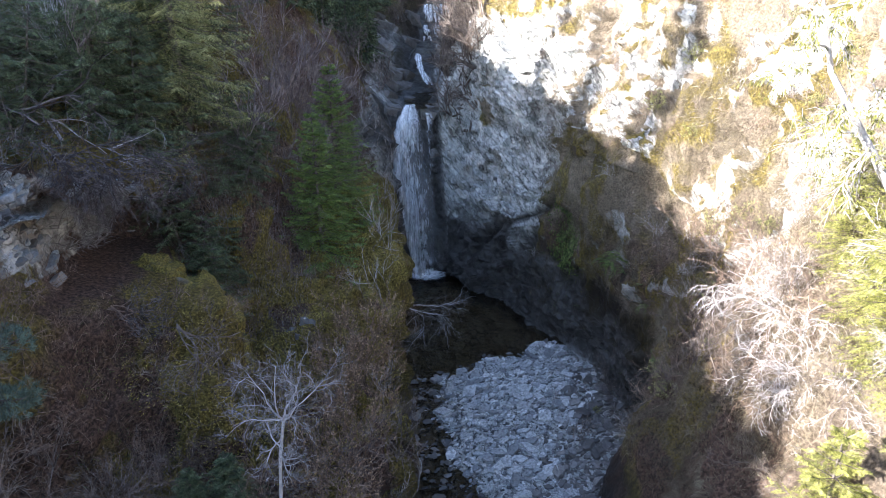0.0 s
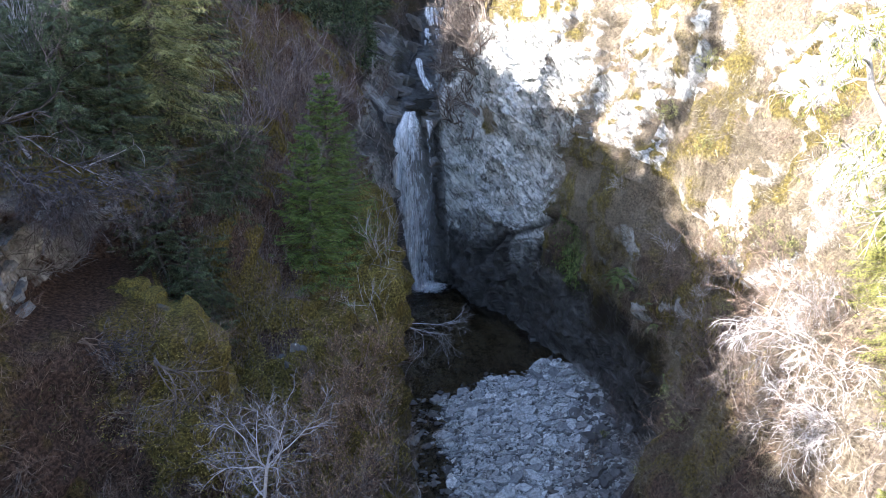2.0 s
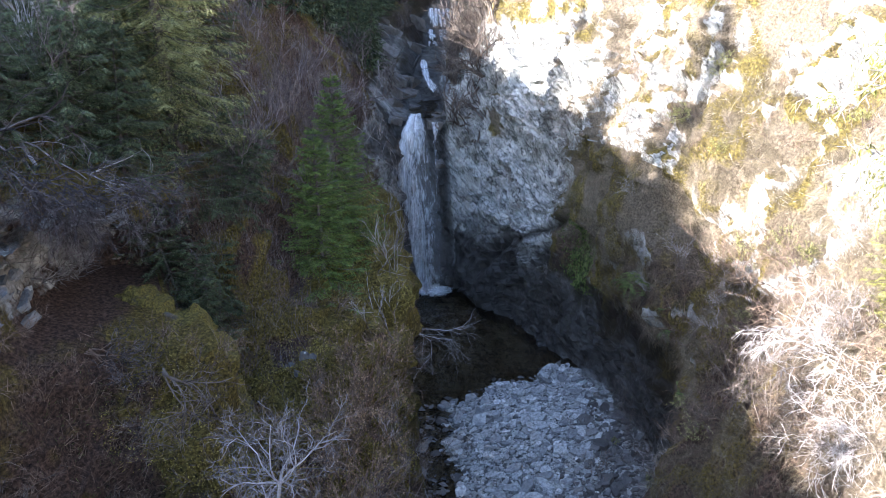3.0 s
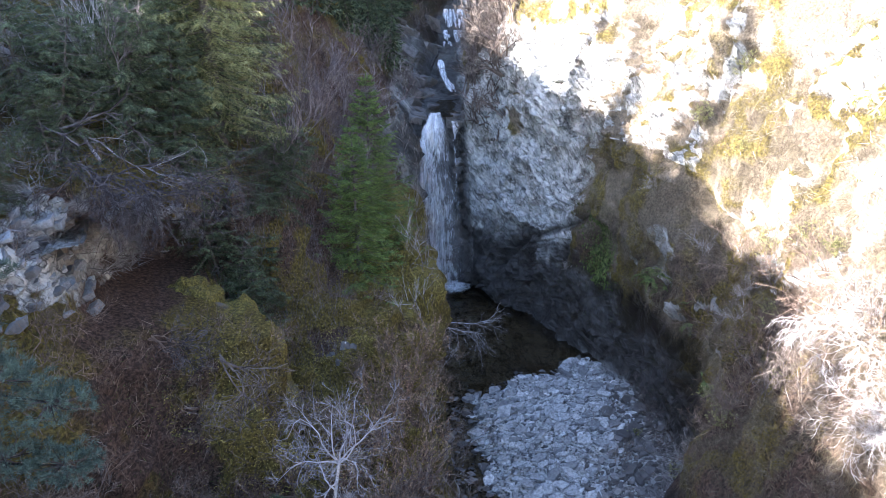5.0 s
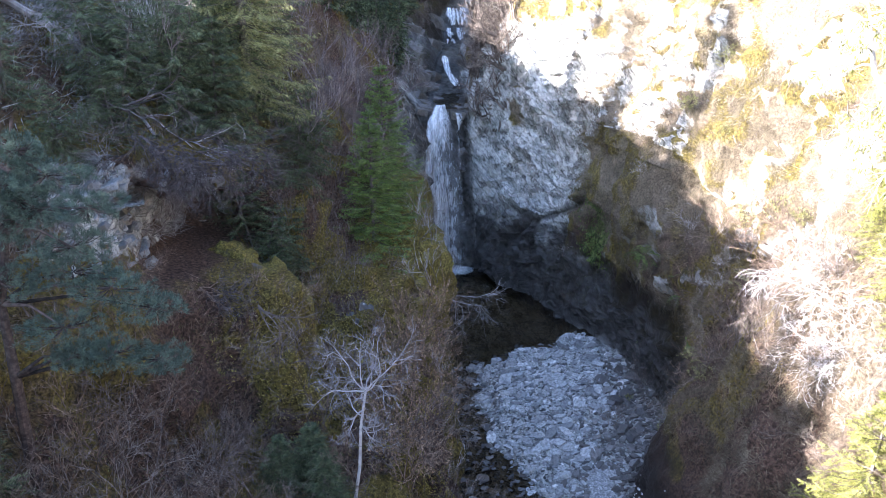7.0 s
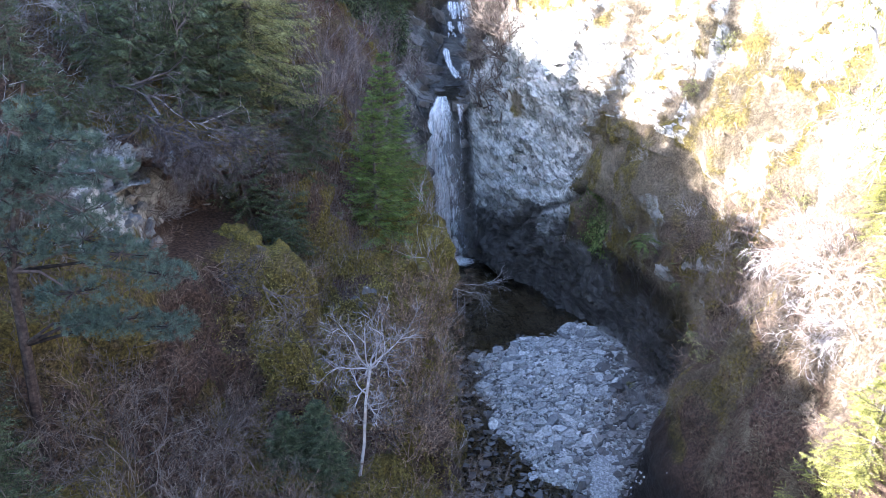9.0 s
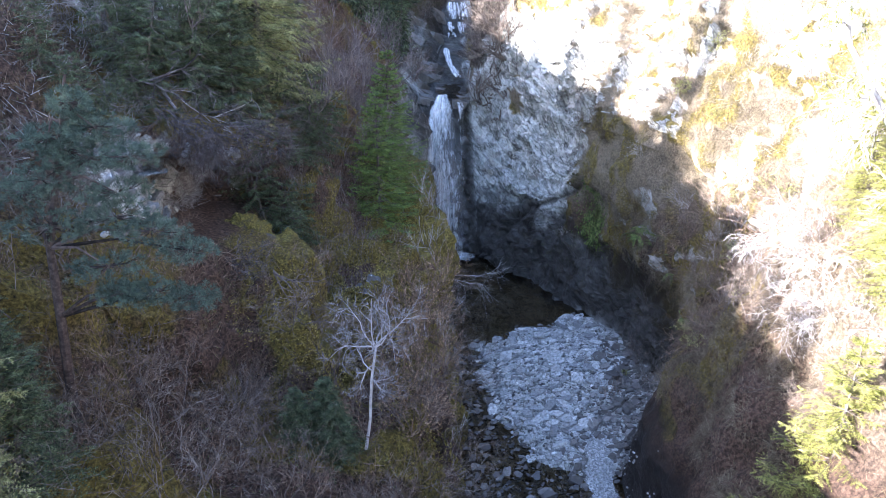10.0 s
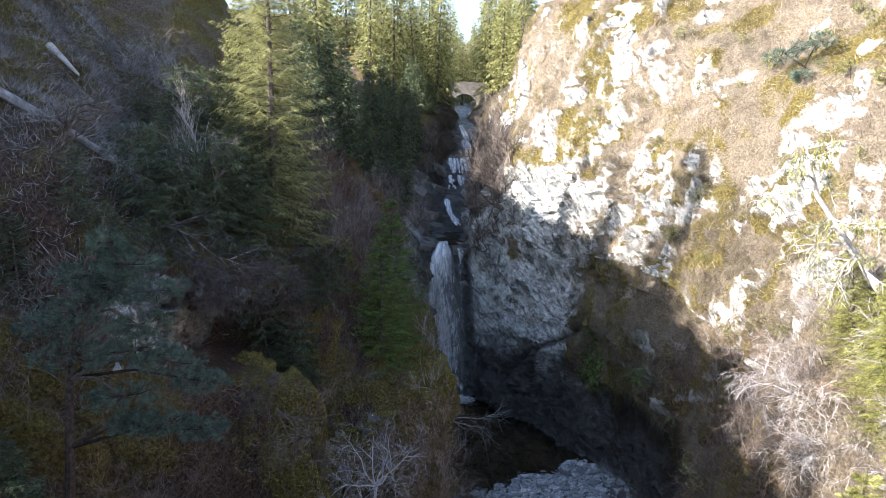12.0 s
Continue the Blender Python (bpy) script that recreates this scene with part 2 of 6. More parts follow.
shingle_m = stone_mat("shingle_stone", [(0.0, (0.05, 0.05, 0.05)), (0.45, (0.152, 0.153, 0.15)), (0.8, (0.345, 0.346, 0.338)), (1.0, (0.66, 0.655, 0.635))])
gravel_m = stone_mat("gravel_stone", [(0.0, (0.24, 0.25, 0.26)), (0.5, (0.42, 0.43, 0.44)), (1.0, (0.64, 0.65, 0.65))])
fall_m, foam_m = fall_mat("falling_water", 0.44), fall_mat("foam", 0.36)
thread_m = fall_mat("threads_of_water", 0.4)
brown_rock_m = rock_mat("brown_schist", (0.08, 0.063, 0.052), 0.75)
spruce_m = plant_mat("spruce_needles", [(0.25, (0.035, 0.06, 0.016)), (0.5, (0.115, 0.17, 0.042)), (0.8, (0.27, 0.36, 0.1))], 0.6, 0.3)
# sunlight is mixed into this colour: spruce green paled and yellowed
sunlit_olive_m = plant_mat("sunlit_olive_needles", [(0.25, (0.07, 0.075, 0.028)), (0.5, (0.26, 0.262, 0.105)), (0.8, (0.52, 0.52, 0.24))], 0.6, 0.45)
pine_m = plant_mat("pine_needles", [(0.25, (0.026, 0.04, 0.03)), (0.5, (0.078, 0.115, 0.09)), (0.8, (0.19, 0.25, 0.195))], 0.6, 0.2)
yew_m = plant_mat("dark_needles", [(0.25, (0.02, 0.03, 0.014)), (0.5, (0.064, 0.084, 0.04)), (0.8, (0.2, 0.24, 0.13))], 0.6, 0.2)
lime_m = plant_mat("fresh_needles", [(0.25, (0.06, 0.066, 0.016)), (0.5, (0.21, 0.215, 0.055)), (0.8, (0.43, 0.43, 0.14))], 0.6, 0.3)
twig_m = plant_mat("bare_twigs", [(0.25, (0.038, 0.029, 0.025)), (0.5, (0.122, 0.098, 0.083)), (0.8, (0.3, 0.255, 0.22))], 0.8)
haze_m = plant_mat("purple_twigs", [(0.25, (0.05, 0.04, 0.04)), (0.5, (0.155, 0.125, 0.125)), (0.8, (0.34, 0.29, 0.28))], 0.8)
brown_twig_m = plant_mat("brown_twigs", [(0.25, (0.042, 0.029, 0.023)), (0.5, (0.15, 0.106, 0.079)), (0.8, (0.34, 0.255, 0.19))], 0.8)
pale_twig_m = plant_mat("pale_twigs", [(0.25, (0.16, 0.145, 0.135)), (0.5, (0.36, 0.335, 0.32)), (0.8, (0.55, 0.52, 0.5))], 0.8)
pine_bark_m = plant_mat("pine_bark", [(0.25, (0.018, 0.014, 0.013)), (0.5, (0.055, 0.042, 0.038)), (0.8, (0.13, 0.10, 0.09))], 0.9, scale=8.0)
dead_twig_m = plant_mat("dead_twigs", [(0.25, (0.018, 0.014, 0.014)), (0.5, (0.062, 0.052, 0.052)), (0.8, (0.22, 0.2, 0.2))], 0.85)
brash_m = plant_mat("grey_brash", [(0.25, (0.08, 0.074, 0.074)), (0.5, (0.22, 0.207, 0.205)), (0.8, (0.42, 0.4, 0.4))], 0.85)
bark_m = plant_mat("bark", [(0.25, (0.03, 0.024, 0.02)), (0.5, (0.10, 0.085, 0.075)), (0.8, (0.22, 0.19, 0.17))], 0.9, scale=8.0)
grass_m = plant_mat("dry_grass", [(0.25, (0.07, 0.056, 0.032)), (0.5, (0.2, 0.163, 0.1)), (0.8, (0.38, 0.325, 0.22))], 0.8, 0.25, scale=0.8)
fern_m = plant_mat("fern", [(0.25, (0.035, 0.055, 0.016)), (0.5, (0.1, 0.14, 0.042)), (0.8, (0.21, 0.25, 0.085))], 0.7, 0.25)

withered_m = plant_mat("withered_leaves", [(0.25, (0.1, 0.06, 0.035)), (0.5, (0.26, 0.17, 0.1)), (0.8, (0.46, 0.34, 0.22))], 0.8, 0.25)
moss_m = plant_mat("ochre_moss", [(0.25, (0.085, 0.072, 0.018)), (0.5, (0.26, 0.215, 0.05)), (0.8, (0.5, 0.42, 0.12))], 0.85, 0.2, scale=0.9)

# ---- mesh helpers ----


def mesh_ob(name, verts, faces, material, parent=None, label="", smooth_faces=False):
    me = bpy.data.meshes.new(name)
    me.from_pydata([tuple(v) for v in verts] if not isinstance(verts, np.ndarray) else verts.tolist(), [], faces if isinstance(faces, list) else faces.tolist())
    me.materials.append(material)
    if smooth_faces:
        me.polygons.foreach_set("use_smooth", [True] * len(me.polygons))
    ob = new(name, me)
    if parent is not None:
        ob.parent = parent
    if label:
        tagged(ob, label)
    return ob


def part(name, build, material, parent, label=""):
    return mesh_ob(name, build.v, build.f, material, parent, label)


class Build:
    def __init__(self):
        self.v, self.f = [], []

    def tube(self, pts, radii, sides=3):
        b = len(self.v)
        n = len(pts)
        for k in range(n):
            p = pts[k]
            way = (pts[min(k + 1, n - 1)] - pts[max(k - 1, 0)])
            way = way.normalized() if way.length > 1e-9 else Vector((0, 0, 1))
            a = way.cross(Vector((0.3, 0.9, 0.2)))
            a = a.normalized() if a.length > 1e-6 else Vector((1, 0, 0))
            c = way.cross(a)
            for s in range(sides):
                t = 2 * math.pi * s / sides
                self.v.append(tuple(p + (a * math.cos(t) + c * math.sin(t)) * radii[k]))
        for k in range(n - 1):
            for s in range(sides):
                s2 = (s + 1) % sides
                self.f.append((b + k * sides + s, b + k * sides + s2, b + (k + 1) * sides + s2, b + (k + 1) * sides + s))

    def spike(self, pts, radius):
        """A thin twig that ends in a point."""
        b = len(self.v)
        a = (pts[1] - pts[0]).cross(Vector((0.3, 0.9, 0.2))).normalized()
        c = (pts[1] - pts[0]).normalized().cross(a)
        for t in (0.0, 2.094, 4.189):
            self.v.append(tuple(pts[0] + (a * math.cos(t) + c * math.sin(t)) * radius))
        self.v.append(tuple(pts[2]))
        for s in range(3):
            self.f.append((b + s, b + (s + 1) % 3, b + 3))

    def comb(self, base, way, side, length, width, teeth=6):
        """A twig of needles: short points set along both its sides."""
        up = way.cross(side) * 0.35
        for k in range(teeth):
            f = (k + 0.3) / teeth
            c = base + way * (length * f)
            w = width * (1.1 - 0.6 * f)
            for sg in (-1, 1):
                b = len(self.v)
                d = (side * sg + way * 0.75 + up * (1 if k % 2 else -0.6)) * w
                self.v += [tuple(c - way * 0.011), tuple(c + way * 0.016), tuple(c + d)]
                self.f.append((b, b + 1, b + 2))
        b = len(self.v)
        self.v += [tuple(base - side * 0.006), tuple(base + side * 0.006), tuple(base + way * (length + width * 0.6))]
        self.f.append((b, b + 1, b + 2))

    def leaf(self, base, way, side, length, width):
        """A small diamond."""
        b = len(self.v)
        m = base + way * (length * 0.45)
        self.v += [tuple(base), tuple(m + side * width * 0.5), tuple(base + way * length), tuple(m - side * width * 0.5)]
        self.f.append((b, b + 1, b + 2, b + 3))


def rvec(rng, s=1.0):
    return Vector((rng.gauss(0, s), rng.gauss(0, s), rng.gauss(0, s)))


# ---- the gorge ----
# lines along the glen, each as (y, x, z): far slope, crest, slopes, cliff edge, bed edges, wall, shoulder, crest
LINES = [
    [(-60, -400, 60), (60, -400, 75), (140, -400, 90), (600, -400, 120)],
    [(-60, -36, 25), (-15, -35, 27), (-4, -34, 31.4), (2, -34, 33.6), (8, -33, 34.3), (20, -32, 33.7), (33, -31, 34.2), (42, -30, 34.6), (46, -30, 36.5), (50, -30, 38), (56, -30, 40), (68, -30, 39.5), (80, -30, 35.5), (95, -29, 34), (120, -28, 37), (160, -26, 46), (600, -30, 110)],
    [(-60, -20, 17), (5, -18, 17), (14, -15, 15.5), (20, -13.2, 18.5), (25, -12.5, 19), (33, -13, 20), (40, -13.5, 21.5), (50, -14, 23), (58, -14, 22.5), (75, -15, 27), (90, -15, 32), (110, -14, 35), (160, -14, 44), (600, -14, 100)],
    [(-60, -11, 9), (5, -12, 11.5), (10, -12, 11.5), (14, -10.5, 9), (18, -10.3, 11.0), (22, -10.0, 12.3), (25, -7.6, 12), (33, -8, 14), (40, -9, 15.5), (50, -9.5, 18), (58, -9.8, 18), (66, -10, 20), (75, -10.5, 22.5), (90, -10, 28), (110, -8, 31), (160, -8, 38), (600, -8, 95)],
    [(-60, -5, 3), (5, -4, 3.5), (14, -2.7, 5.0), (20, -2.4, 6.3), (25.4, -2.3, 7.7), (30, -2.5, 8), (40, -3.5, 9.2), (46, -4.8, 10.5), (50, -5.4, 12.5), (52.3, -5.4, 14.0), (58, -5.6, 15.2), (66, -4.6, 17.5), (75, -4.6, 19.5), (90, -3.6, 25), (110, -3.2, 28), (160, -3, 34), (600, -3, 90)],
    [(-60, -2, -5), (5, -2.0, -2.4), (14, -1.8, -1.8), (20, -1.6, -1.4), (26, -1.7, -0.9), (33, -1.9, -0.5), (40, -2.7, -0.7), (46, -3.9, -1.2), (50.3, -4.5, -1.2), (52.3, -4.3, 12.7), (58, -3.6, 13.0), (61, -3.4, 13.8), (64, -3, 15.4), (74, -2.6, 16.0), (77, -2.4, 18.9), (84, -1.0, 20.0), (90, -0.9, 23.0), (110, -0.6, 24.5), (160, 0, 32), (600, 0, 90)],
    [(-60, 6, -5), (5, 5.0, -2.4), (14, 5.5, -1.8), (20, 6.5, -1.2), (23.5, 7.7, -0.9), (26, 9.6, -0.5), (28.5, 10.3, -0.3), (31.5, 10.0, -0.1), (36, 8.9, -0.1), (40, 6.8, -0.5), (44, 4.2, -1.0), (46, 3.0, -1.2), (50.3, 0.8, -1.2), (52.3, -0.4, 12.8), (58, -0.4, 13.0), (61, -0.4, 13.8), (64, -0.2, 15.4), (74, 0.2, 16.0), (77, 0.4, 18.9), (84, 1.2, 20.0), (90, 1.6, 23.0), (110, 1.8, 24.5), (160, 3, 32), (600, 3, 90)],
    [(-60, 8, 3), (5, 7, 3.5), (14, 7.0, 4), (21.7, 7.7, 4.2), (26, 10.3, 3.4), (30.3, 10.7, 3.2), (33.7, 10.0, 3.6), (37, 9.1, 4.2), (40, 7.7, 4.8), (44.5, 5.4, 5), (46, 3.7, 4), (50.3, 1.5, 5), (52.3, 0.5, 14.5), (58, 0.7, 15), (66, 1.2, 17.8), (75, 1.8, 19), (90, 2.4, 24.5), (110, 2.6, 26.5), (160, 4, 34), (600, 4, 92)],
    [(-60, 10, 9), (5, 9, 9), (14, 9.0, 9), (20, 9.0, 8.2), (26, 10.9, 8), (29.6, 11.2, 7.2), (34.4, 9.6, 11), (40, 7.8, 11.5), (44.6, 6.5, 11), (46.5, 4.2, 12), (50.5, 2.1, 13.2), (52.3, 1.2, 16.5), (58, 1.5, 17.5), (66, 2, 19.5), (75, 2.6, 21), (90, 3, 25.5), (110, 3.5, 27.5), (160, 6, 37), (600, 8, 94)],
    [(-60, 14, 13), (5, 12, 13), (14, 11.2, 12.5), (20, 11.5, 12.3), (26, 12.2, 13), (30, 12.8, 14.6), (34, 11.4, 16), (41, 7.8, 16.4), (46, 5, 17.8), (50.7, 2.9, 18.3), (52.3, 2.5, 19), (58, 2.5, 21), (66, 3, 23.5), (75, 3.4, 24.5), (90, 4, 27), (110, 4.5, 29), (160, 9, 40), (600, 12, 97)],
    [(-60, 20, 24), (5, 18, 23), (14, 18, 23.5), (26, 18, 25), (34, 16, 26.5), (41, 12, 27.5), (46, 9.0, 30), (50, 6.8, 31.5), (56, 6.0, 33.5), (66, 7.2, 32), (90, 9, 32), (110, 10, 35), (160, 20, 46), (600, 30, 105)],
    [(-60, 40, 38), (14, 36, 37), (34, 31, 38), (46, 22, 40), (56, 16, 40), (75, 18, 38), (110, 24, 42), (160, 40, 54), (600, 60, 115)],
    [(-60, 400, 80), (60, 400, 80), (140, 400, 95), (600, 400, 130)],
]
STEPS = [12, 58, 58, 62, 46, 30, 52, 52, 52, 92, 60, 16, 1]   # columns from each line to the next; the last unused
ROWS_Y = np.concatenate([np.linspace(-60, 6, 34)[:-1], np.linspace(6, 50.2, 300)[:-1], np.linspace(50.2, 52.4, 80)[:-1], np.linspace(52.4, 64, 75)[:-1], np.linspace(64, 120, 110)[:-1], np.linspace(120, 600, 40)])


def glen(y):
    """The lines' places at y: arrays of x and z, a row for each y."""
    y = np.asarray(y, float)
    out = []
    for line in LINES:
        a = np.array(line, float)
        out.append(np.stack([np.interp(y, a[:, 0], a[:, 1]), np.interp(y, a[:, 0], a[:, 2])], -1))
    return np.stack(out, 1)


def water_z(y):
    return np.interp(y, [5, 20, 26, 31, 34], [-1.8, -0.9, -0.45, -0.1, 0.0])


def bar_height(x, y):
    """How far the bank of slabs stands out of the stream: 1 on its crown, 0 in the shallows, below 0 in the pool."""
    pool = smooth(34.6, 36.6, y - 0.5 * (x - 1.6) + 0.4 * np.sin(x * 1.7) + 0.25 * np.sin(x * 4.1))
    left = np.interp(y, [17, 20, 22.5, 24, 26, 28.5, 31, 35], [5.0, 4.6, 4.0, 2.2, 0.7, -0.2, -0.7, -0.5])
    right = np.interp(y, [17, 21, 24, 26, 29], [5.6, 6.0, 7.2, 9.2, 12.0])
    lone = smooth(-0.5, 1.5, x - left + 0.35 * np.sin(y * 1.9) + 0.2 * np.sin(y * 4.3)) * (1 - smooth(-0.7, 0.3, x - right + 0.3 * np.sin(y * 2.3)))
    return lone * (1 - pool) - 1.4 * pool


def terrain():
    g = glen(ROWS_Y)
    cols, lane = [], []
    for k, n in enumerate(STEPS[:-1]):
        f = (np.arange(n) / n)[None, :, None]
        cols.append(g[:, k:k + 1] * (1 - f) + g[:, k + 1:k + 2] * f)
        lane.append(k + np.arange(n) / n)
    cols.append(g[:, -1:])
    lane.append(np.array([len(LINES) - 1.0]))
    xz, lane = np.concatenate(cols, 1), np.concatenate(lane)
    for _ in range(3):      # round the corners of the section
        xz[:, 1:-1] = 0.25 * xz[:, :-2] + 0.5 * xz[:, 1:-1] + 0.25 * xz[:, 2:]
    p = np.empty((*xz.shape[:2], 3))
    p[..., 0], p[..., 1], p[..., 2] = xz[..., 0], ROWS_Y[:, None], xz[..., 1]
    n = np.cross(np.gradient(p, axis=1), np.gradient(p, axis=0))
    n /= np.linalg.norm(n, axis=-1, keepdims=True) + 1e-9
    n *= np.where(n[..., 2:3] < -0.2, -1, 1)
    ln = lane[None, :] + 0 * p[..., 0]
    bed = smooth(4.75, 5.05, ln) * (1 - smooth(5.95, 6.2, ln))
    bed = bed * (1 - smooth(49.6, 50.4, p[..., 1]) * (1 - smooth(56, 60, p[..., 1])) * smooth(-1.2, -0.7, p[..., 0]))
    right = smooth(5.9, 6.2, ln)
    steep = 1 - smooth(0.45, 0.8, n[..., 2] + 0.22 * fbm(p, 3.0, 3, 5))
    x, y, z = p[..., 0], p[..., 1], p[..., 2]
    patchy = fbm(p, 4.5, 4, 9)
    gully = fbm(np.stack([x * 0.4, y, z * 0.25], -1), 3.2, 3, 14)
    buttress = smooth(40.5, 43, y + 0.25 * (z - 11)) * (1 - smooth(54, 58, y)) * right * (1 - 0.75 * smooth(16.5, 20, z + 2.5 * patchy))
    foot = right * (1 - smooth(3.5, 6.5, z + 2.2 * (1 - smooth(31, 36, y)) + 2.0 * patchy + 6 * (1 - smooth(22, 26, y)))) * (y < 60)
    bushy = right * smooth(-0.25, 0.05, patchy - 0.1) * (1 - buttress)
    strips = fbm(np.stack([x, y, z * 0.45], -1), 1.7, 4, 15)
    slope = right * (ln > 8.6) * smooth(20, 26, y) * smooth(-0.4, 0.5, 0.7 * gully + 0.35 * patchy + 0.8 * strips - 0.12 * smooth(17, 22, z)) * (0.85 - 0.2 * smooth(17, 22, z)) * (0.62 + 0.38 * smooth(38, 46, y))
    left_crag = (1 - right) * steep * smooth(0.05, 0.4, patchy)
    outcrop = np.exp(-(((x + 12.9) / 2.4) ** 2 + ((y - 17.9) / 2.4) ** 2 + ((z - 16.2) / 2.2) ** 2) * 1.1)
    outcrop = np.maximum(outcrop, 0.2 * np.exp(-(((x + 5.7) / 0.9) ** 2 + ((y - 22.7) / 0.9) ** 2) * 1.2) * (1 - right))
    boss = np.exp(-(((x - 9.8) / 1.0) ** 2 + ((y - 34.2) / 1.1) ** 2 + ((z - 9.8) / 1.1) ** 2)) + np.exp(-(((x - 8.9) / 0.8) ** 2 + ((y - 38.6) / 0.9) ** 2 + ((z - 5.2) / 1.6) ** 2))
    wall_rock = right * (ln > 6.6) * (ln < 9.3) * smooth(23, 27, y) * (1 - smooth(38, 40, y)) * (1 - smooth(8.0, 9.5, z)) * smooth(0.2, 0.45, fbm(p, 1.7, 4, 141))
    lip = smooth(50.6, 52, y) * (1 - smooth(66, 80, y)) * smooth(-7.5, -6.0, x) * (1 - right)
    brink = smooth(44.5, 47, y + 0.8 * patchy) * (1 - smooth(52.5, 54, y)) * smooth(-7.2, -5.6, x) * (1 - right) * (1 - bed)
    tuft = np.exp(-((x - 2.7) / 1.0) ** 2 - ((y - 48.8) / 1.6) ** 2 - ((z - 13.5) / 2.2) ** 2)
    crack = np.exp(-(((z - 2.5) - (48.2 - y) * 1.1 + 0.8 * patchy) / 0.45) ** 2) * smooth(40.5, 42, y) * (1 - smooth(48, 49, y)) * right
    rock = np.clip(np.maximum.reduce([(0.95 - 0.8 * tuft) * buttress, 0.58 * foot, 0.12 * bushy * steep * (ln < 9) * smooth(20, 26, y), slope, 0.1 * left_crag, 0.9 * outcrop, 0.7 * boss, 0.42 * wall_rock, 0.5 * lip, 0.85 * brink]), 0, 1) * (1 - bed) + bed
    # crags: soft swells, then blocks along the dip
    far = smooth(70, 200, np.abs(p[..., 1])) + smooth(30, 80, np.abs(p[..., 0]))
    ribs = 1 - 2 * np.abs(fbm(np.stack([x * 0.55, y, z * 0.5], -1), 4.5, 3, 21))
    d = 0.8 * fbm(p, 6.0, 3, 1) + 0.30 * fbm(p, 1.6, 4, 2) + 0.85 * ribs * (1 - right) * (ln < 4.3) * (1 - bed) + 0.4 * ribs * right * (ln > 8.4)
    d = d + 0.45 * fbm(p, 1.1, 3, 71) * (1 - right) * smooth(2.7, 3.1, ln) * (1 - smooth(4.5, 4.8, ln)) * smooth(15, 18, y) * (1 - smooth(38, 42, y))
    c1, s1, c2, s2 = math.cos(0.95), math.sin(0.95), math.cos(0.3), math.sin(0.3)
    q = np.stack([p[..., 0] * c1 - p[..., 2] * s1, p[..., 1] * c2 + p[..., 2] * s2, p[..., 2] * c1 + p[..., 0] * s1], -1)
    q = q + 0.45 * np.stack([fbm(p, 1.5, 2, 31), fbm(p, 1.5, 2, 32), fbm(p, 1.5, 2, 33)], -1)
    blocks = 0
    for k, (size, amp) in enumerate((((3.4, 2.6, 1.3), 0.40), ((1.7, 1.2, 0.5), 0.20), ((0.8, 0.55, 0.25), 0.13))):
        c = np.floor(q / np.array(size)).astype(np.int64) + 500
        blocks = blocks + amp * lattice(c[..., 0], c[..., 1], c[..., 2], 50 + k)
    d = d * (1 - 0.9 * bed * (1 - 0.5 * smooth(60, 63, y))) + blocks * rock * (1 - bed) * 1.25 + 0.06 * fbm(p, 0.5, 2, 7)
    brow = np.exp(-(((x + 11.2) / 1.8) ** 2 + ((y - 21.2) / 2.0) ** 2 + ((z - 16.9) / 1.1) ** 2))
    spur = np.exp(-(((x + 8.3) / 1.7) ** 2 + ((y - 20.6) / 1.5) ** 2 + ((z - 11) / 1.8) ** 2))
    mid = (1 - right) * (1 - bed) * smooth(2.5, 3.0, ln) * (1 - smooth(4.6, 4.9, ln)) * smooth(14, 17, y) * (1 - smooth(40, 44, y))
    across = (x + 8.7) * 0.84 + (y - 20.3) * 0.54      # across the mossy nose
    nose = np.exp(-(np.where(across > 0, across / 0.75, across / 1.6)) ** 2) * smooth(16.5, 18.5, y) * (1 - smooth(22.5, 24.5, y))
    cleft = np.exp(-((across - 1.7) / 0.75) ** 2) * smooth(16, 18, y) * (1 - smooth(24, 27, y))
    knobs = 1 - 2 * np.abs(fbm(np.stack([x, y, z * 0.6], -1), 2.4, 4, 77))
    wall = right * smooth(6.7, 7.2, ln) * (1 - smooth(9.2, 9.8, ln)) * smooth(12, 15, y) * (1 - smooth(41, 44, y + 0.25 * (z - 11)))
    d = d + 0.42 * wall * (knobs - 0.3)
    d = d + mid * (0.75 * nose - 1.0 * cleft + 0.38 * (knobs - 0.3))
    d = d * (1 - 0.7 * lip * (ln < 4.9))
    d = d + 0.4 * boss + 0.8 * brow + 1.2 * spur - 0.6 * crack
    d = d * np.where((p[..., 1] > 50) & (p[..., 1] < 53), 0.85, 1)
    p = p + n * (d * (1 + 1.5 * np.clip(far, 0, 1)))[..., None]
    bank = bar_height(p[..., 0], p[..., 1])
    shallow = bed * smooth(10, 15, y) * (1 - smooth(38, 44, y))
    p[..., 2] += shallow * (water_z(y) - 0.25 + 0.5 * bank + 0.07 * fbm(p, 0.9, 2, 45) - p[..., 2])
    # the hollow under the crag, driven level into the slope
    along = 0.89 * p[..., 0] + 0.45 * p[..., 1] + 0.4 + 0.25 * fbm(p, 2.5, 2, 61)
    tall = p[..., 2] + 0.25 * fbm(p, 2.0, 2, 62) + 0.25 * along
    hollow = np.exp(-(along / 2.3) ** 4) * smooth(13.0, 13.7, tall) * (1 - smooth(15.75, 16.1, tall)) * (y > 14) * (y < 26) * (1 - right) * (x > -16)
    p += hollow[..., None] * np.array([-2.3, 4.6, -0.4])
    m = np.cross(np.gradient(p, axis=1), np.gradient(p, axis=0))
    m /= np.linalg.norm(m, axis=-1, keepdims=True) + 1e-9
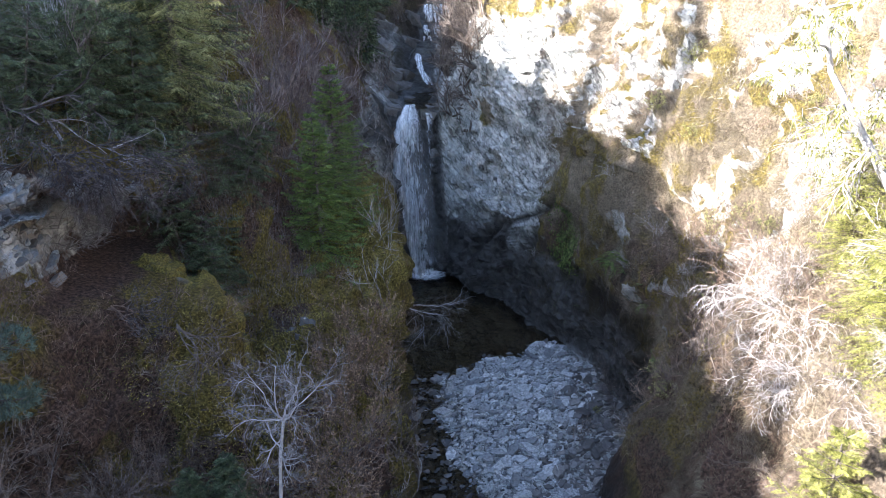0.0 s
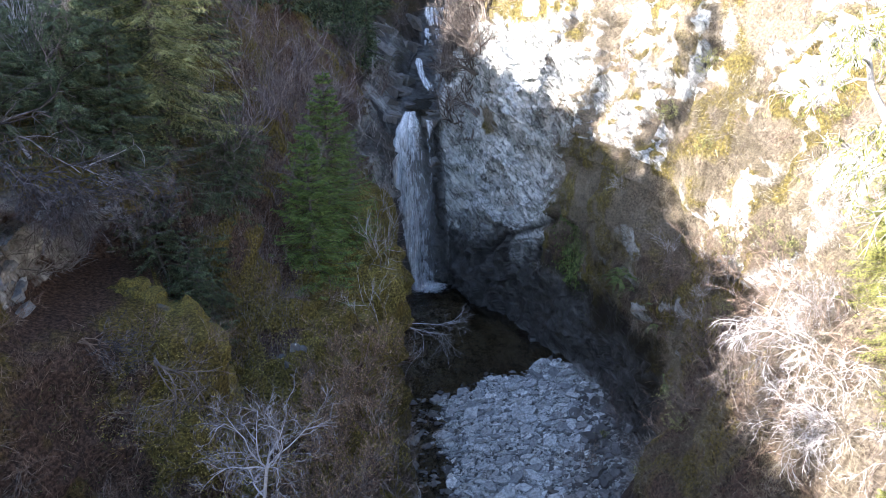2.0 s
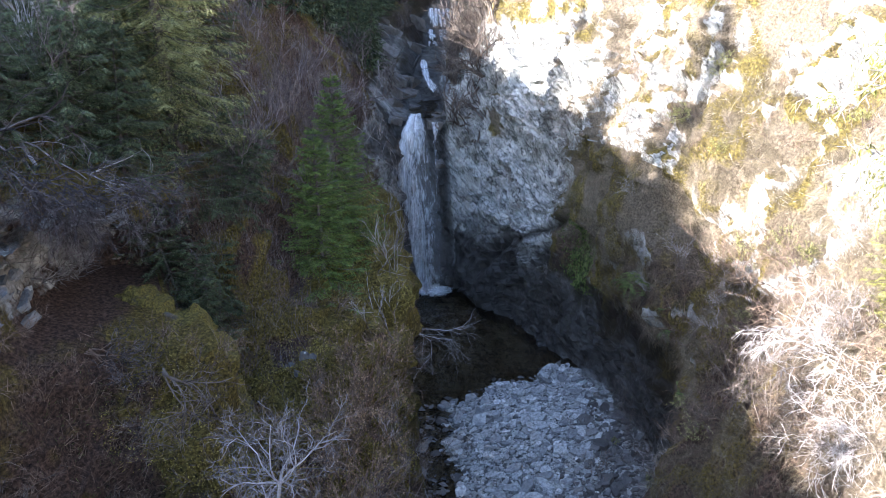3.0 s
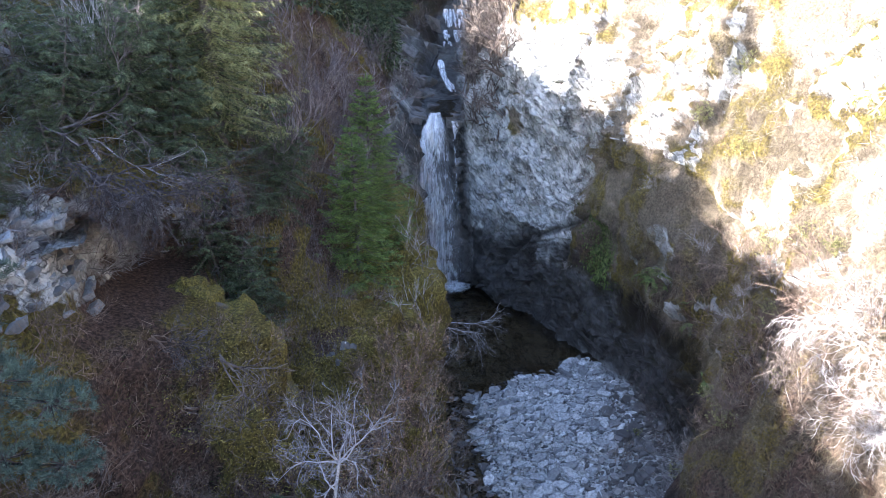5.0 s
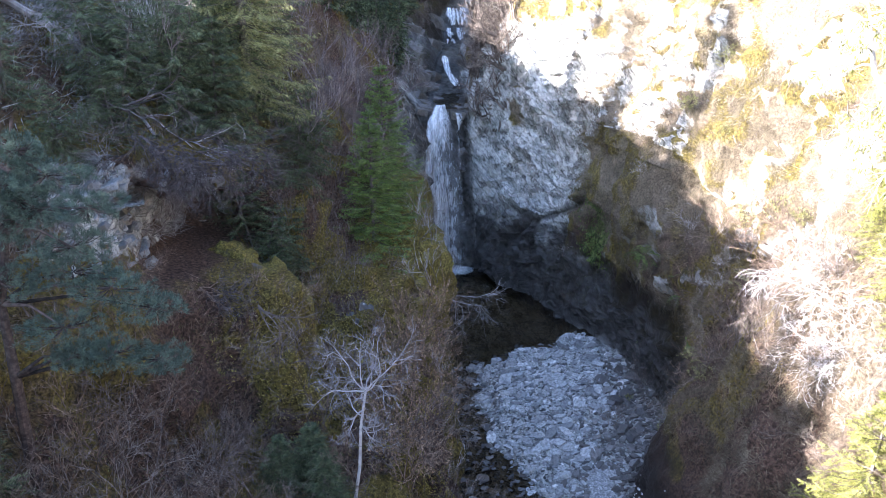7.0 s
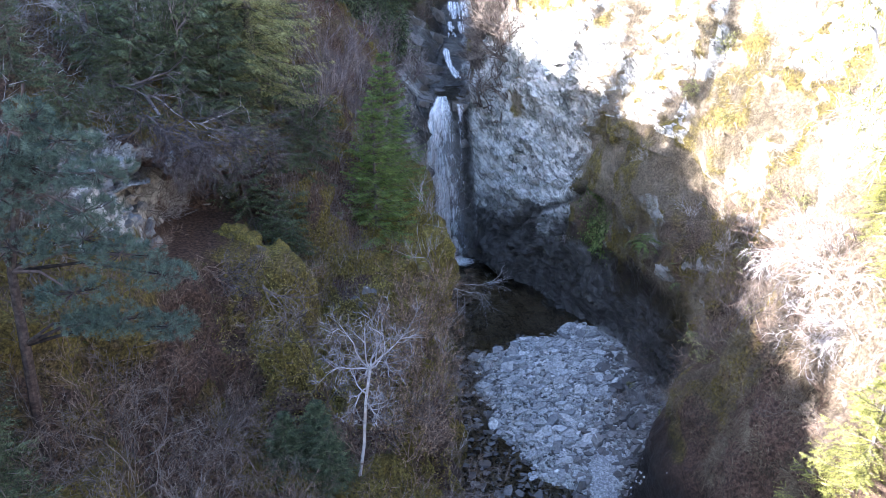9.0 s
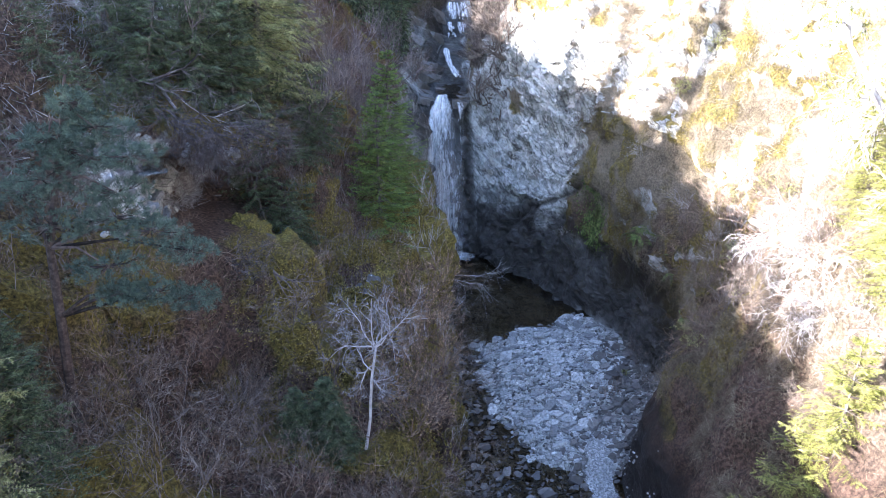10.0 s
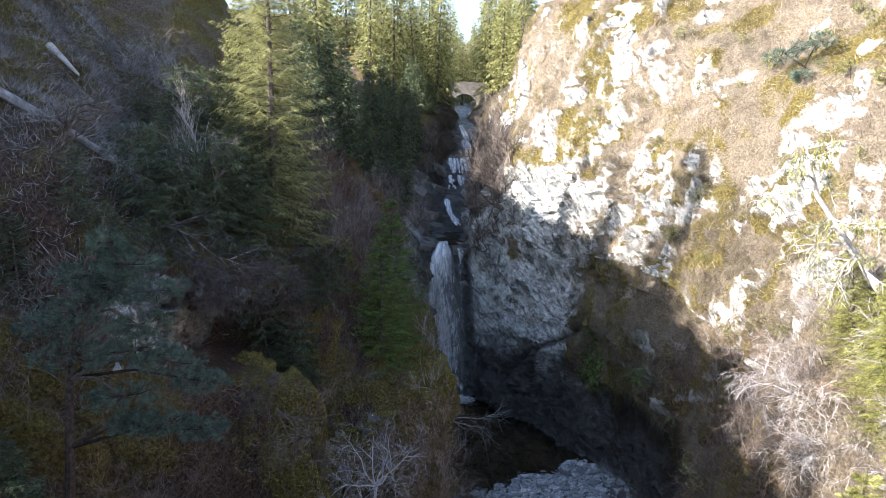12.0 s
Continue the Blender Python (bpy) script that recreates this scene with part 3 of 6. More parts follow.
    nz = np.abs(m[..., 2])
    nz[1:-1, 1:-1] = (nz[1:-1, 1:-1] * 2 + nz[:-2, 1:-1] + nz[2:, 1:-1] + nz[1:-1, :-2] + nz[1:-1, 2:]) / 6
    keep = np.clip(outcrop + brink + boss + buttress * (z > 3) * 0.6 + foot * 0.8 + lip, 0, 1)
    rock = np.maximum(rock, 0.42 * hollow)
    rock = np.maximum(np.clip(rock - (0.75 * smooth(0.38, 0.72, nz) - 0.15) * (1 - keep), 0, 1), bed)
    dry = right * smooth(6.0, 11.5, p[..., 2] - 2.5 * (1 - smooth(26, 33, y)) + 1.5 * patchy) + (1 - right) * smooth(20, 26, p[..., 2]) * 0.5
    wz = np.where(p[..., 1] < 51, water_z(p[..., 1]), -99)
    # wet near the water; the bed also darkened as shade between the slabs
    wet_dark = (1 - smooth(4.0, 7.6, p[..., 2] - wz + 1.7 * fbm(p, 2.6, 4, 4))) * (0.25 + 0.75 * right) * np.where(bed > 0.5, 0.8, 1)
    # wet rock behind the fall, with its side recesses' shade painted in
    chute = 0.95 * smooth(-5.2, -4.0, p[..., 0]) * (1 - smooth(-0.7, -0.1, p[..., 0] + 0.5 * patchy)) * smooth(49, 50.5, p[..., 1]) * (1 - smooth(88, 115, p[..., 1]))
    # wall rock, bosses, brink, crack and lip are toned darker here
    wet_dark = np.clip(np.maximum.reduce([wet_dark, 0.6 * wall_rock, 0.55 * np.clip(boss, 0, 1), chute, 0.97 * brink, 0.9 * crack, lip * np.where(y < 50.5, 0.95, 0.35 + 0.5 * smooth(-0.35, 0.25, fbm(p, 2.0, 3, 44)))]), 0, 1)
    moss = mid * (0.3 * smooth(0.35, 0.75, knobs) - 0.3 * smooth(0.3, -0.1, knobs) + 0.5 * nose) - 0.07 + 0.22 * smooth(0.0, 0.4, fbm(p, 4.0, 3, 12)) + (0.05 + 0.12 * smooth(0.3, 0.8, ribs)) * (1 - right) + 0.07 * right * (1 - dry) - 0.35 * right * (1 - smooth(24, 28, y)) + 0.2 * wall * smooth(0.45, 0.8, knobs) + 0.2 * spur + 0.36 * (1 - right) * smooth(2.9, 3.5, ln) * (1 - smooth(4.4, 4.8, ln)) * smooth(18, 22, y) * (1 - smooth(34, 40, y)) * smooth(-0.3, 0.2, patchy) - 0.4 * hollow - 0.25 * np.exp(-((p[..., 0] + 9.5) / 2.5) ** 2 - ((p[..., 1] - 18) / 2.0) ** 2)
    moss = moss * (1 - bed) - 0.3 * bed
    h, w = p.shape[:2]
    idx = np.arange(h * w).reshape(h, w)
    quads = np.stack([idx[:-1, :-1], idx[:-1, 1:], idx[1:, 1:], idx[1:, :-1]], -1).reshape(-1, 4)
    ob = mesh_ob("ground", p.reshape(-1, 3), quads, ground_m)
    for nm, val in (("rock", rock), ("wet_dark", wet_dark), ("moss", moss), ("dry", dry)):
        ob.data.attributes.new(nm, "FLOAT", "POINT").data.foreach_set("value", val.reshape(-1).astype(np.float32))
    tagged(ob, "steep mossy gorge sides with grey schist crags and leaf litter", "ground", kind="structure")
    return p, rock, lane, hollow


GRID, ROCK, LANE, HOLLOW = terrain()
from mathutils.bvhtree import BVHTree
_h, _w = GRID.shape[:2]
_i = np.arange(_h * _w).reshape(_h, _w)
TREE = BVHTree.FromPolygons(GRID.reshape(-1, 3).tolist(), np.stack([_i[:-1, :-1], _i[:-1, 1:], _i[1:, 1:], _i[1:, :-1]], -1).reshape(-1, 4).tolist())


def ground_z(x, y):
    hit = TREE.ray_cast(Vector((x, y, 300)), Vector((0, 0, -1)))[0]
    return hit.z if hit else 0.0


def water():
    ys = np.concatenate([np.linspace(5, 33, 60), np.linspace(33.5, 51.2, 50)])
    g = glen(ys)
    v, f = [], []
    n = 24
    for j, y in enumerate(ys):
        a, b = g[j, 5, 0] - 0.9, g[j, 6, 0] + 0.9
        for i in range(n):
            x = a + (b - a) * i / (n - 1)
            v.append((x, y, float(water_z(y)) + 0.02 * noise.noise((x, y, 0))))
    for j in range(len(ys) - 1):
        for i in range(n - 1):
            f.append((j * n + i, j * n + i + 1, (j + 1) * n + i + 1, (j + 1) * n + i))
    ob = mesh_ob("water", v, f, water_m, smooth_faces=True)
    tagged(ob, "dark peaty plunge pool and shallow stream below the fall", "water", kind="structure")
    v, f = [], []
    ys2 = np.linspace(52.0, 60.5, 34)
    for j, y in enumerate(ys2):
        a = -3.2 + 0.8 * noise.noise((y * 0.7, 0, 1)) + 0.11 * (y - 52)
        b = -1.2 + 0.8 * noise.noise((y * 0.7, 4, 2)) + 0.04 * (y - 52)
        for i in range(8):
            v.append((a + (b - a) * i / 7, y, 12.98 + 0.02 * (y - 52)))
    for j in range(len(ys2) - 1):
        for i in range(7):
            f.append((j * 8 + i, j * 8 + i + 1, (j + 1) * 8 + i + 1, (j + 1) * 8 + i))
    ob = mesh_ob("water_upper", v, f, water_m, smooth_faces=True)
    tagged(ob, "small upper pool feeding the waterfall lip", "water", kind="structure")


water()


def sheet(name, rows, parent, material, seed, cols=26, thick=0.0, wobble=0.12):
    """Falling water: rows of (z, x left, x right, y), top to bottom."""
    a = np.array(rows, float)[::-1]
    n = max(20, int((a[-1, 0] - a[0, 0]) * 10))
    zs = np.linspace(a[0, 0], a[-1, 0], n)
    v, th, f = [], [], []
    for j, z in enumerate(zs):
        l, r, y = (np.interp(z, a[:, 0], a[:, k]) for k in (1, 2, 3))
        for i in range(cols):
            u = i / (cols - 1)
            l2, r2 = l + 0.22 * noise.noise((z * 1.3, 7, seed)), r + 0.22 * noise.noise((z * 1.3, 11, seed))
            x = l2 + (r2 - l2) * u
            bulge = wobble * noise.noise((x * 3.1, z * 0.35, seed)) * 2 - 0.25 * math.sin(math.pi * u) - 0.6
            v.append((x, y + bulge, z))
            th.append(thick - 0.45 * abs(2 * u - 1) ** 4 + 0.22 * max(0, 1 - abs(u - 0.25) / 0.3) + 0.25 * smooth(0.72, 1.0, j / n))
    for j in range(n - 1):
        for i in range(cols - 1):
            f.append((j * cols + i, j * cols + i + 1, (j + 1) * cols + i + 1, (j + 1) * cols + i))
    ob = mesh_ob(name, v, f, material, parent, smooth_faces=True)
    ob.data.attributes.new("thick", "FLOAT", "POINT").data.foreach_set("value", np.array(th, np.float32))
    return ob


def strands(name, rows, parent, seed, count, thin, wide):
    """Falling water as many narrow threads that leave the lip, spread and break: rows as in sheet()."""
    rng = random.Random(seed)
    a = np.array(rows, float)[::-1]
    lo, hi = a[0, 0], a[-1, 0]
    v, th, f = [], [], []
    for k in range(count):
        u = min(max(rng.gauss(0.42, 0.27), 0.0), 1.0) if k % 3 else rng.random()
        top = hi if rng.random() < 0.55 else rng.uniform(lo + 0.25 * (hi - lo), hi)
        end = max(lo, top - (hi - lo) * rng.uniform(0.25, 0.9))
        half = rng.uniform(thin, wide) * 0.5
        out, n = rng.uniform(0.05, 0.5), max(6, int((top - end) * 2.2))
        drift, b = rng.gauss(0, 0.04), len(v)
        for j in range(n + 1):
            g = j / n
            z = top + (end - top) * g
            l, r, y = (np.interp(z, a[:, 0], a[:, q]) for q in (1, 2, 3))
            c = l + (r - l) * min(max(u + drift * g, 0.0), 1.0) + 0.07 * noise.noise((z * 0.8, seed, k * 3.7))
            w = half * (0.35 + 0.9 * math.sin(math.pi * min(1.0, 0.12 + 0.88 * g))) * (1 + 0.5 * noise.noise((z * 1.7, k, seed)))
            for sg in (-1, 0, 1):
                v.append((c + sg * w, y - 0.55 - out * min(1.0, g * 2) + (0.05 if sg else 0.0), z))
                th.append((0.32 if sg == 0 else -0.15) - 0.55 * max(0.0, g - 0.7) / 0.3 * (end > lo + 0.1) - 0.3 * max(0.0, 0.15 - g) / 0.15 * (top < hi - 0.1))
        for j in range(n):
            for q in (0, 1):
                e = b + 3 * j + q
                f.append((e, e + 1, e + 4, e + 3))
    ob = tagged(mesh_ob(name, v, f, thread_m, parent, smooth_faces=True), kind="stuff")
    ob.data.attributes.new("thick", "FLOAT", "POINT").data.foreach_set("value", np.array(th, np.float32))
    return ob


def falls():
    w = tagged(new("waterfall"), "tall white waterfall pouring over a rock lip into the pool", "waterfall")
    main = [(13.25, -3.0, -2.15, 52.9), (13.0, -3.25, -2.05, 52.3), (12.2, -3.7, -1.7, 51.3), (10.6, -4.1, -1.2, 50.7), (8.6, -4.15, -0.65, 50.4), (7.6, -4.05, -0.45, 50.3), (6.3, -3.5, -0.35, 50.1), (2.5, -3.0, -0.2, 49.8), (0.0, -2.5, 0.05, 49.5)]
    sheet("veil", [(z, l, r, y + 0.25) for z, l, r, y in main], w, fall_m, 1, 30, -0.1)
    sheet("stream", [(z, l + 0.05, l + 0.55 * (r - l), y - 0.15) for z, l, r, y in main], w, fall_m, 9, 22, 0.06, 0.2)
    sheet("stream", [(z, l + 0.4 * (r - l), r, y) for z, l, r, y in main], w, fall_m, 14, 22, -0.2, 0.2)
    side = [(12.75, -1.4, -0.75, 52.4), (12.2, -1.4, -0.7, 51.9), (9.2, -1.25, -0.55, 51.3), (6.5, -1.1, -0.45, 50.9)]
    sheet("side_trickle", side, w, fall_m, 7, 8, -0.22, 0.1)
    v, f = [(-1.3, 49.0, 0.12)], []
    th = [0.35]
    for j in range(1, 9):
        for i in range(24):
            a = 2 * math.pi * i / 24
            r = j / 8 * (1.5 + 0.35 * noise.noise((math.cos(a) * 2, math.sin(a) * 2, 3)))
            v.append((-1.3 + 1.25 * r * math.cos(a), 49.0 + 0.9 * r * math.sin(a), 0.05 + 0.22 * (1 - j / 8) ** 2 + 0.05 * noise.noise((j, i * 0.7, 1))))
            th.append(0.6 - 0.8 * (j / 8) ** 1.5)
    for i in range(24):
        f.append((0, 1 + i, 1 + (i + 1) % 24))
        for j in range(7):
            a, b = 1 + j * 24, 1 + (j + 1) * 24
            f.append((a + i, b + i, b + (i + 1) % 24, a + (i + 1) % 24))
    ob = mesh_ob("splash", v, f, foam_m, w)
    ob.data.attributes.new("thick", "FLOAT", "POINT").data.foreach_set("value", np.array(th, np.float32))
    c = tagged(new("cascade"), "stepped white cascades in the rocky channel above the fall", "cascade")
    for k, (nm, rows, count, wide) in enumerate((
            ("chute", [(15.9, -2.5, -2.15, 63.6), (15.0, -2.3, -1.8, 62.0), (14.4, -2.1, -1.5, 60.9), (13.7, -1.75, -0.9, 60.0)], 40, 0.3),
            ("lower_step", [(17.5, -2.1, -1.5, 75.9), (16.9, -2.1, -1.4, 75.1), (15.9, -2.0, -1.2, 74.5)], 22, 0.3),
            ("lower_step", [(17.5, -1.0, -0.1, 75.9), (16.9, -0.9, 0.0, 75.1), (15.7, -0.8, 0.25, 74.5)], 26, 0.3),
            ("upper_step", [(19.5, -2.0, -1.1, 78.2), (18.8, -2.0, -0.9, 77.3), (17.7, -2.05, -0.75, 76.7)], 40, 0.35),
            ("upper_step", [(19.5, -0.75, -0.1, 78.2), (18.8, -0.7, 0.0, 77.3), (17.7, -0.65, 0.2, 76.7)], 24, 0.3),
            ("top_chute", [(23.6, -0.6, 0.0, 92.5), (22.6, -0.3, 0.5, 88.6), (21.3, 0.1, 1.0, 85.6), (20.2, 0.4, 1.5, 83.6)], 46, 0.4),
            ("side_chute", [(22.2, 0.8, 1.3, 86.8), (20.6, 1.2, 1.8, 83.8)], 16, 0.3))):
        strands(nm, rows, c, 40 + 3 * k, count // 2, 0.18, wide * 1.5)


falls()

# ---- plants ----


def thing(name, label, category, group=""):
    return tagged(new(name), label, category, group)


def grow(rng, twigs, stems, start, way, length, radius, level, depth, up=0.15, spread=0.75, kids=5, bend=0.3, droop=0.0, sides=3, clear=0.25):
    """A branch and, along it, its own branches."""
    n = 5 if level == 0 else (3 if level < depth else 2)
    pts, p, w = [start.copy()], start.copy(), way.normalized()
    for k in range(n):
        w = (w + rvec(rng, bend) + Vector((0, 0, up - droop * level))).normalized()
        p = p + w * (length / n)
        pts.append(p.copy())
    radii = [max(radius * (1 - 0.75 * k / n), 0.005) for k in range(n + 1)]
    if level == depth:
        twigs.spike(pts, radii[0])
        return
    (stems if level < 1 else twigs).tube(pts, radii, sides if level < 2 else 3)
    for k in range(kids + 2 if level == 0 else (kids if level == 1 else kids - 1)):
        f = rng.uniform(clear, 1.0) * n
        i = min(int(f), n - 1)
        s = pts[i].lerp(pts[i + 1], f - i)
        axis = (pts[i + 1] - pts[i]).normalized()
        side = axis.cross(rvec(rng)).normalized()
        grow(rng, twigs, stems, s, axis + side * rng.uniform(0.5, 1.2) * spread / 0.75, length * rng.uniform(0.38, 0.62), radius * 0.5, level + 1, depth, up, spread, kids, bend, droop, sides)


def shrub(name, label, seed, height, stems_n, material, bark, lean=0.35, kids=4, depth=3, up=0.1, droop=0.0, spread=0.75, radius=0.03, way=None, group="bare shrubs", clear=0.25, leaves=0.0):
    """Stems from one root, each with its own twigs and, perhaps, some withered leaves."""
    rng = random.Random(seed)
    th = thing(name, label, "shrub" if "shrub" in name else ("branch" if "branch" in name else "tree"), group)
    for k in range(stems_n):
        tw, st = Build(), Build()
        w = Vector((rng.gauss(0, lean), rng.gauss(0, lean), 1))
        if way is not None:
            w = Vector(way) + rvec(rng, lean * 0.6)
        grow(rng, tw, st, Vector((rng.gauss(0, 0.12), rng.gauss(0, 0.12), -0.15)), w, height * rng.uniform(0.7, 1.0), radius * rng.uniform(0.7, 1.1), 0, depth, up, spread, kids, 0.28 if clear < 0.3 else 0.14, droop, 4, clear)
        stem = part("stem", st, bark, th)
        tagged(part("twig", tw, material, stem), kind="stuff")
        if leaves:
            lf = Build()
            for q in range(0, len(tw.v), 4):
                if rng.random() < leaves:
                    d = (Vector((0, 0, -0.6)) + rvec(rng, 0.6)).normalized()
                    lf.leaf(Vector(tw.v[q]) + rvec(rng, 0.03), d, d.cross(rvec(rng)).normalized(), rng.uniform(0.05, 0.1), 0.045)
            tagged(part("foliage", lf, withered_m, stem, "withered tan leaves"), kind="stuff")
    return th


def spruce(name, label, seed, height, reach, material, whorls=26, per=7, sprays=10, needles=3, base=0.06, droop=0.25, power=0.85, category="tree", group="", sag=0.0, fat=1.0, limbs=True, fine=0):
    rng = random.Random(seed)
    th = thing(name, label, category, group)
    tr, cr = Build(), Build()
    tr.tube([Vector((0, 0, -0.4)), Vector((0, 0, height * 0.5)), Vector((rng.gauss(0, 0.05), rng.gauss(0, 0.05), height * 0.97))], [height * 0.014, height * 0.008, 0.008], 7)
    for k in range(whorls):
        h = base + (1 - base) * (k + rng.uniform(-0.3, 0.3)) / whorls
        ll = reach * max(1 - h, 0.02) ** power + 0.08
        for j in range(per):
            az = k * 2.4 + j * 2 * math.pi / per + rng.gauss(0, 0.3)
            l = ll * rng.uniform(0.6, 1.12)
            out = Vector((math.cos(az), math.sin(az), 0))
            tilt = rng.gauss(0, 0.1) + 0.35 * h - droop * (1 - h)
            p, pts = Vector((0, 0, h * height)), []
            for s in range(5):
                f = s / 4
                pts.append(p + out * (l * f) + Vector((0, 0, l * (tilt * f - 0.18 * f + 0.22 * f * f))))
            if limbs:
                tr.tube([pts[0], pts[2], pts[4]], [0.012 + 0.006 * l, 0.010, 0.004], 3)
            side = Vector((-out.y, out.x, 0))
            ns = max(3, int(sprays * (0.35 + 0.65 * l / reach)))
            for s in range(ns):
                f = (s + rng.random()) / ns
                f = 0.12 + 0.88 * f
                i = min(int(f * 4), 3)
                c = pts[i].lerp(pts[i + 1], f * 4 - i)
                sl = (0.10 + 0.42 * l * (1.05 - f)) * rng.uniform(0.7, 1.15)
                for sg in (-1, 1):
                    w = (out * rng.uniform(0.6, 1.0) + side * sg * rng.uniform(0.5, 1.0) + Vector((0, 0, rng.gauss(-0.12 - sag, 0.16)))).normalized()
                    if fine:
                        cr.comb(c, w, w.cross(Vector((0, 0, 1)) + rvec(rng, 0.7)).normalized(), sl * 1.1 + 0.06, 0.05 + 0.05 * sl, fine)
                        continue
                    for q in range(needles):
                        b = c + w * (sl * q / needles)
                        ww = (w + rvec(rng, 0.22)).normalized()
                        cr.leaf(b, ww, ww.cross(Vector((0, 0, 1)) + rvec(rng, 0.5 if limbs else 2.0)).normalized(), sl / needles * 1.7 + 0.05, (0.035 + 0.055 * sl) * fat)
    cr.leaf(Vector((0, 0, height * 0.94)), Vector((0, 0, 1)), Vector((1, 0, 0)), height * 0.07, 0.06)
    part("trunk", tr, bark_m, th)
    part("crown", cr, material, th)
    return th


def tuft(rng, b, c, way, n, length, width):
    for k in range(n):
        w = (way * 0.75 + rvec(rng, 0.6)).normalized()
        b.leaf(c + rvec(rng, length * 0.22), w, w.cross(rvec(rng)).normalized(), length * rng.uniform(0.7, 1.2), width)


def pine(name, label, seed, trunk, pads, material, tufts=90, n=14, length=0.16, width=0.022, radius=0.16, group=""):
    """A pine from its trunk's course and its pads of needles: (centre, half sizes)."""
    rng = random.Random(seed)
    th = thing(name, label, "tree", group)
    tr, cr = Build(), Build()
    pts = [Vector(p) for p in trunk]
    tr.tube(pts, [radius * (1 - 0.8 * k / (len(pts) - 1)) for k in range(len(pts))], 8)
    for c, h in pads:
        c, h = Vector(c), Vector(h)
        best = min((p for p in pts[1:]), key=lambda p: (p - c).length + max(p.z - c.z, 0))
        mid = best.lerp(c, 0.5) + Vector((0, 0, 0.25))
        tr.tube([best, mid, c], [radius * 0.35, radius * 0.22, 0.012], 5)
        for k in range(tufts):
            d = rvec(rng).normalized() * rng.uniform(0.35, 1.0) ** 0.5
            q = c + Vector((d.x * h.x, d.y * h.y, d.z * h.z)) + 0.22 * h.length * Vector((noise.noise(d * 2 + c), noise.noise(d * 2 - c), 0.5 * noise.noise(d * 3 + c)))
            if rng.random() < 0.16:
                tr.tube([c.lerp(q, 0.1), c.lerp(q, 0.6) - Vector((0, 0, 0.05)), q], [0.014, 0.01, 0.005], 3)
            tuft(rng, cr, q, Vector((d.x, d.y, abs(d.z) * 0.6 + 0.55)).normalized(), n, length, width)
    part("trunk", tr, pine_bark_m, th)
    part("crown", cr, material, th)
    return th


def put(th, x, y, turn=0.0, size=1.0, lean=0.0, sink=0.1, z=None):
    m = pose(x, y, (ground_z(x, y) if z is None else z) - sink, lean, 0, turn) @ Matrix.Scale(size, 4)
    th.matrix_world = m
    return th


def plant(kinds, places, rng, size=(0.8, 1.2), lean=4):
    """Set the kinds out at the places: the first of each is the plant itself, the rest copies."""
    used = set()
    for i, (x, y) in enumerate(places):
        k = kinds[rng.randrange(len(kinds))] if i >= len(kinds) else kinds[i]
        s = rng.uniform(*size)
        m = pose(x, y, ground_z(x, y) - 0.1, rng.gauss(0, lean), rng.gauss(0, lean), rng.uniform(0, 360))
        if k.name not in used:
            used.add(k.name)
            k.matrix_world = m
            k.scale = (s, s, s)
        else:
            c = copy_thing(k, m)
            c.scale = (s, s, s)


def spots(rng, n, x0, x1, y0, y1, gap=0.0):
    out = []
    tries = 0
    while len(out) < n and tries < n * 40:
        tries += 1
        p = (rng.uniform(x0, x1), rng.uniform(y0, y1))
        if all((p[0] - q[0]) ** 2 + (p[1] - q[1]) ** 2 > gap * gap for q in out):
            out.append(p)
    return out


# scattering over the slopes
_c = 0.25 * (GRID[:-1, :-1] + GRID[1:, :-1] + GRID[:-1, 1:] + GRID[1:, 1:])
_n = np.cross(GRID[1:, 1:] - GRID[:-1, :-1], GRID[:-1, 1:] - GRID[1:, :-1])
AREA = np.linalg.norm(_n, axis=-1) * 0.5
NORM = -_n / (2 * AREA[..., None] + 1e-9)
if NORM[200, 20, 2] < 0:
    NORM = -NORM
CENT = _c
RK = ROCK[:-1, :-1]
LN = np.broadcast_to(LANE[None, :-1], RK.shape)


def scatter(n, weight, seed):
    r = np.random.RandomState(seed)
    w = (AREA * weight).reshape(-1)
    i = r.choice(w.size, n, p=w / w.sum())
    j, k = np.unravel_index(i, RK.shape)
    a, b = r.rand(n, 1), r.rand(n, 1)
    p = GRID[j, k] * (1 - a) * (1 - b) + GRID[j + 1, k] * a * (1 - b) + GRID[j, k + 1] * (1 - a) * b + GRID[j + 1, k + 1] * a * b
    return p, NORM[j, k], r


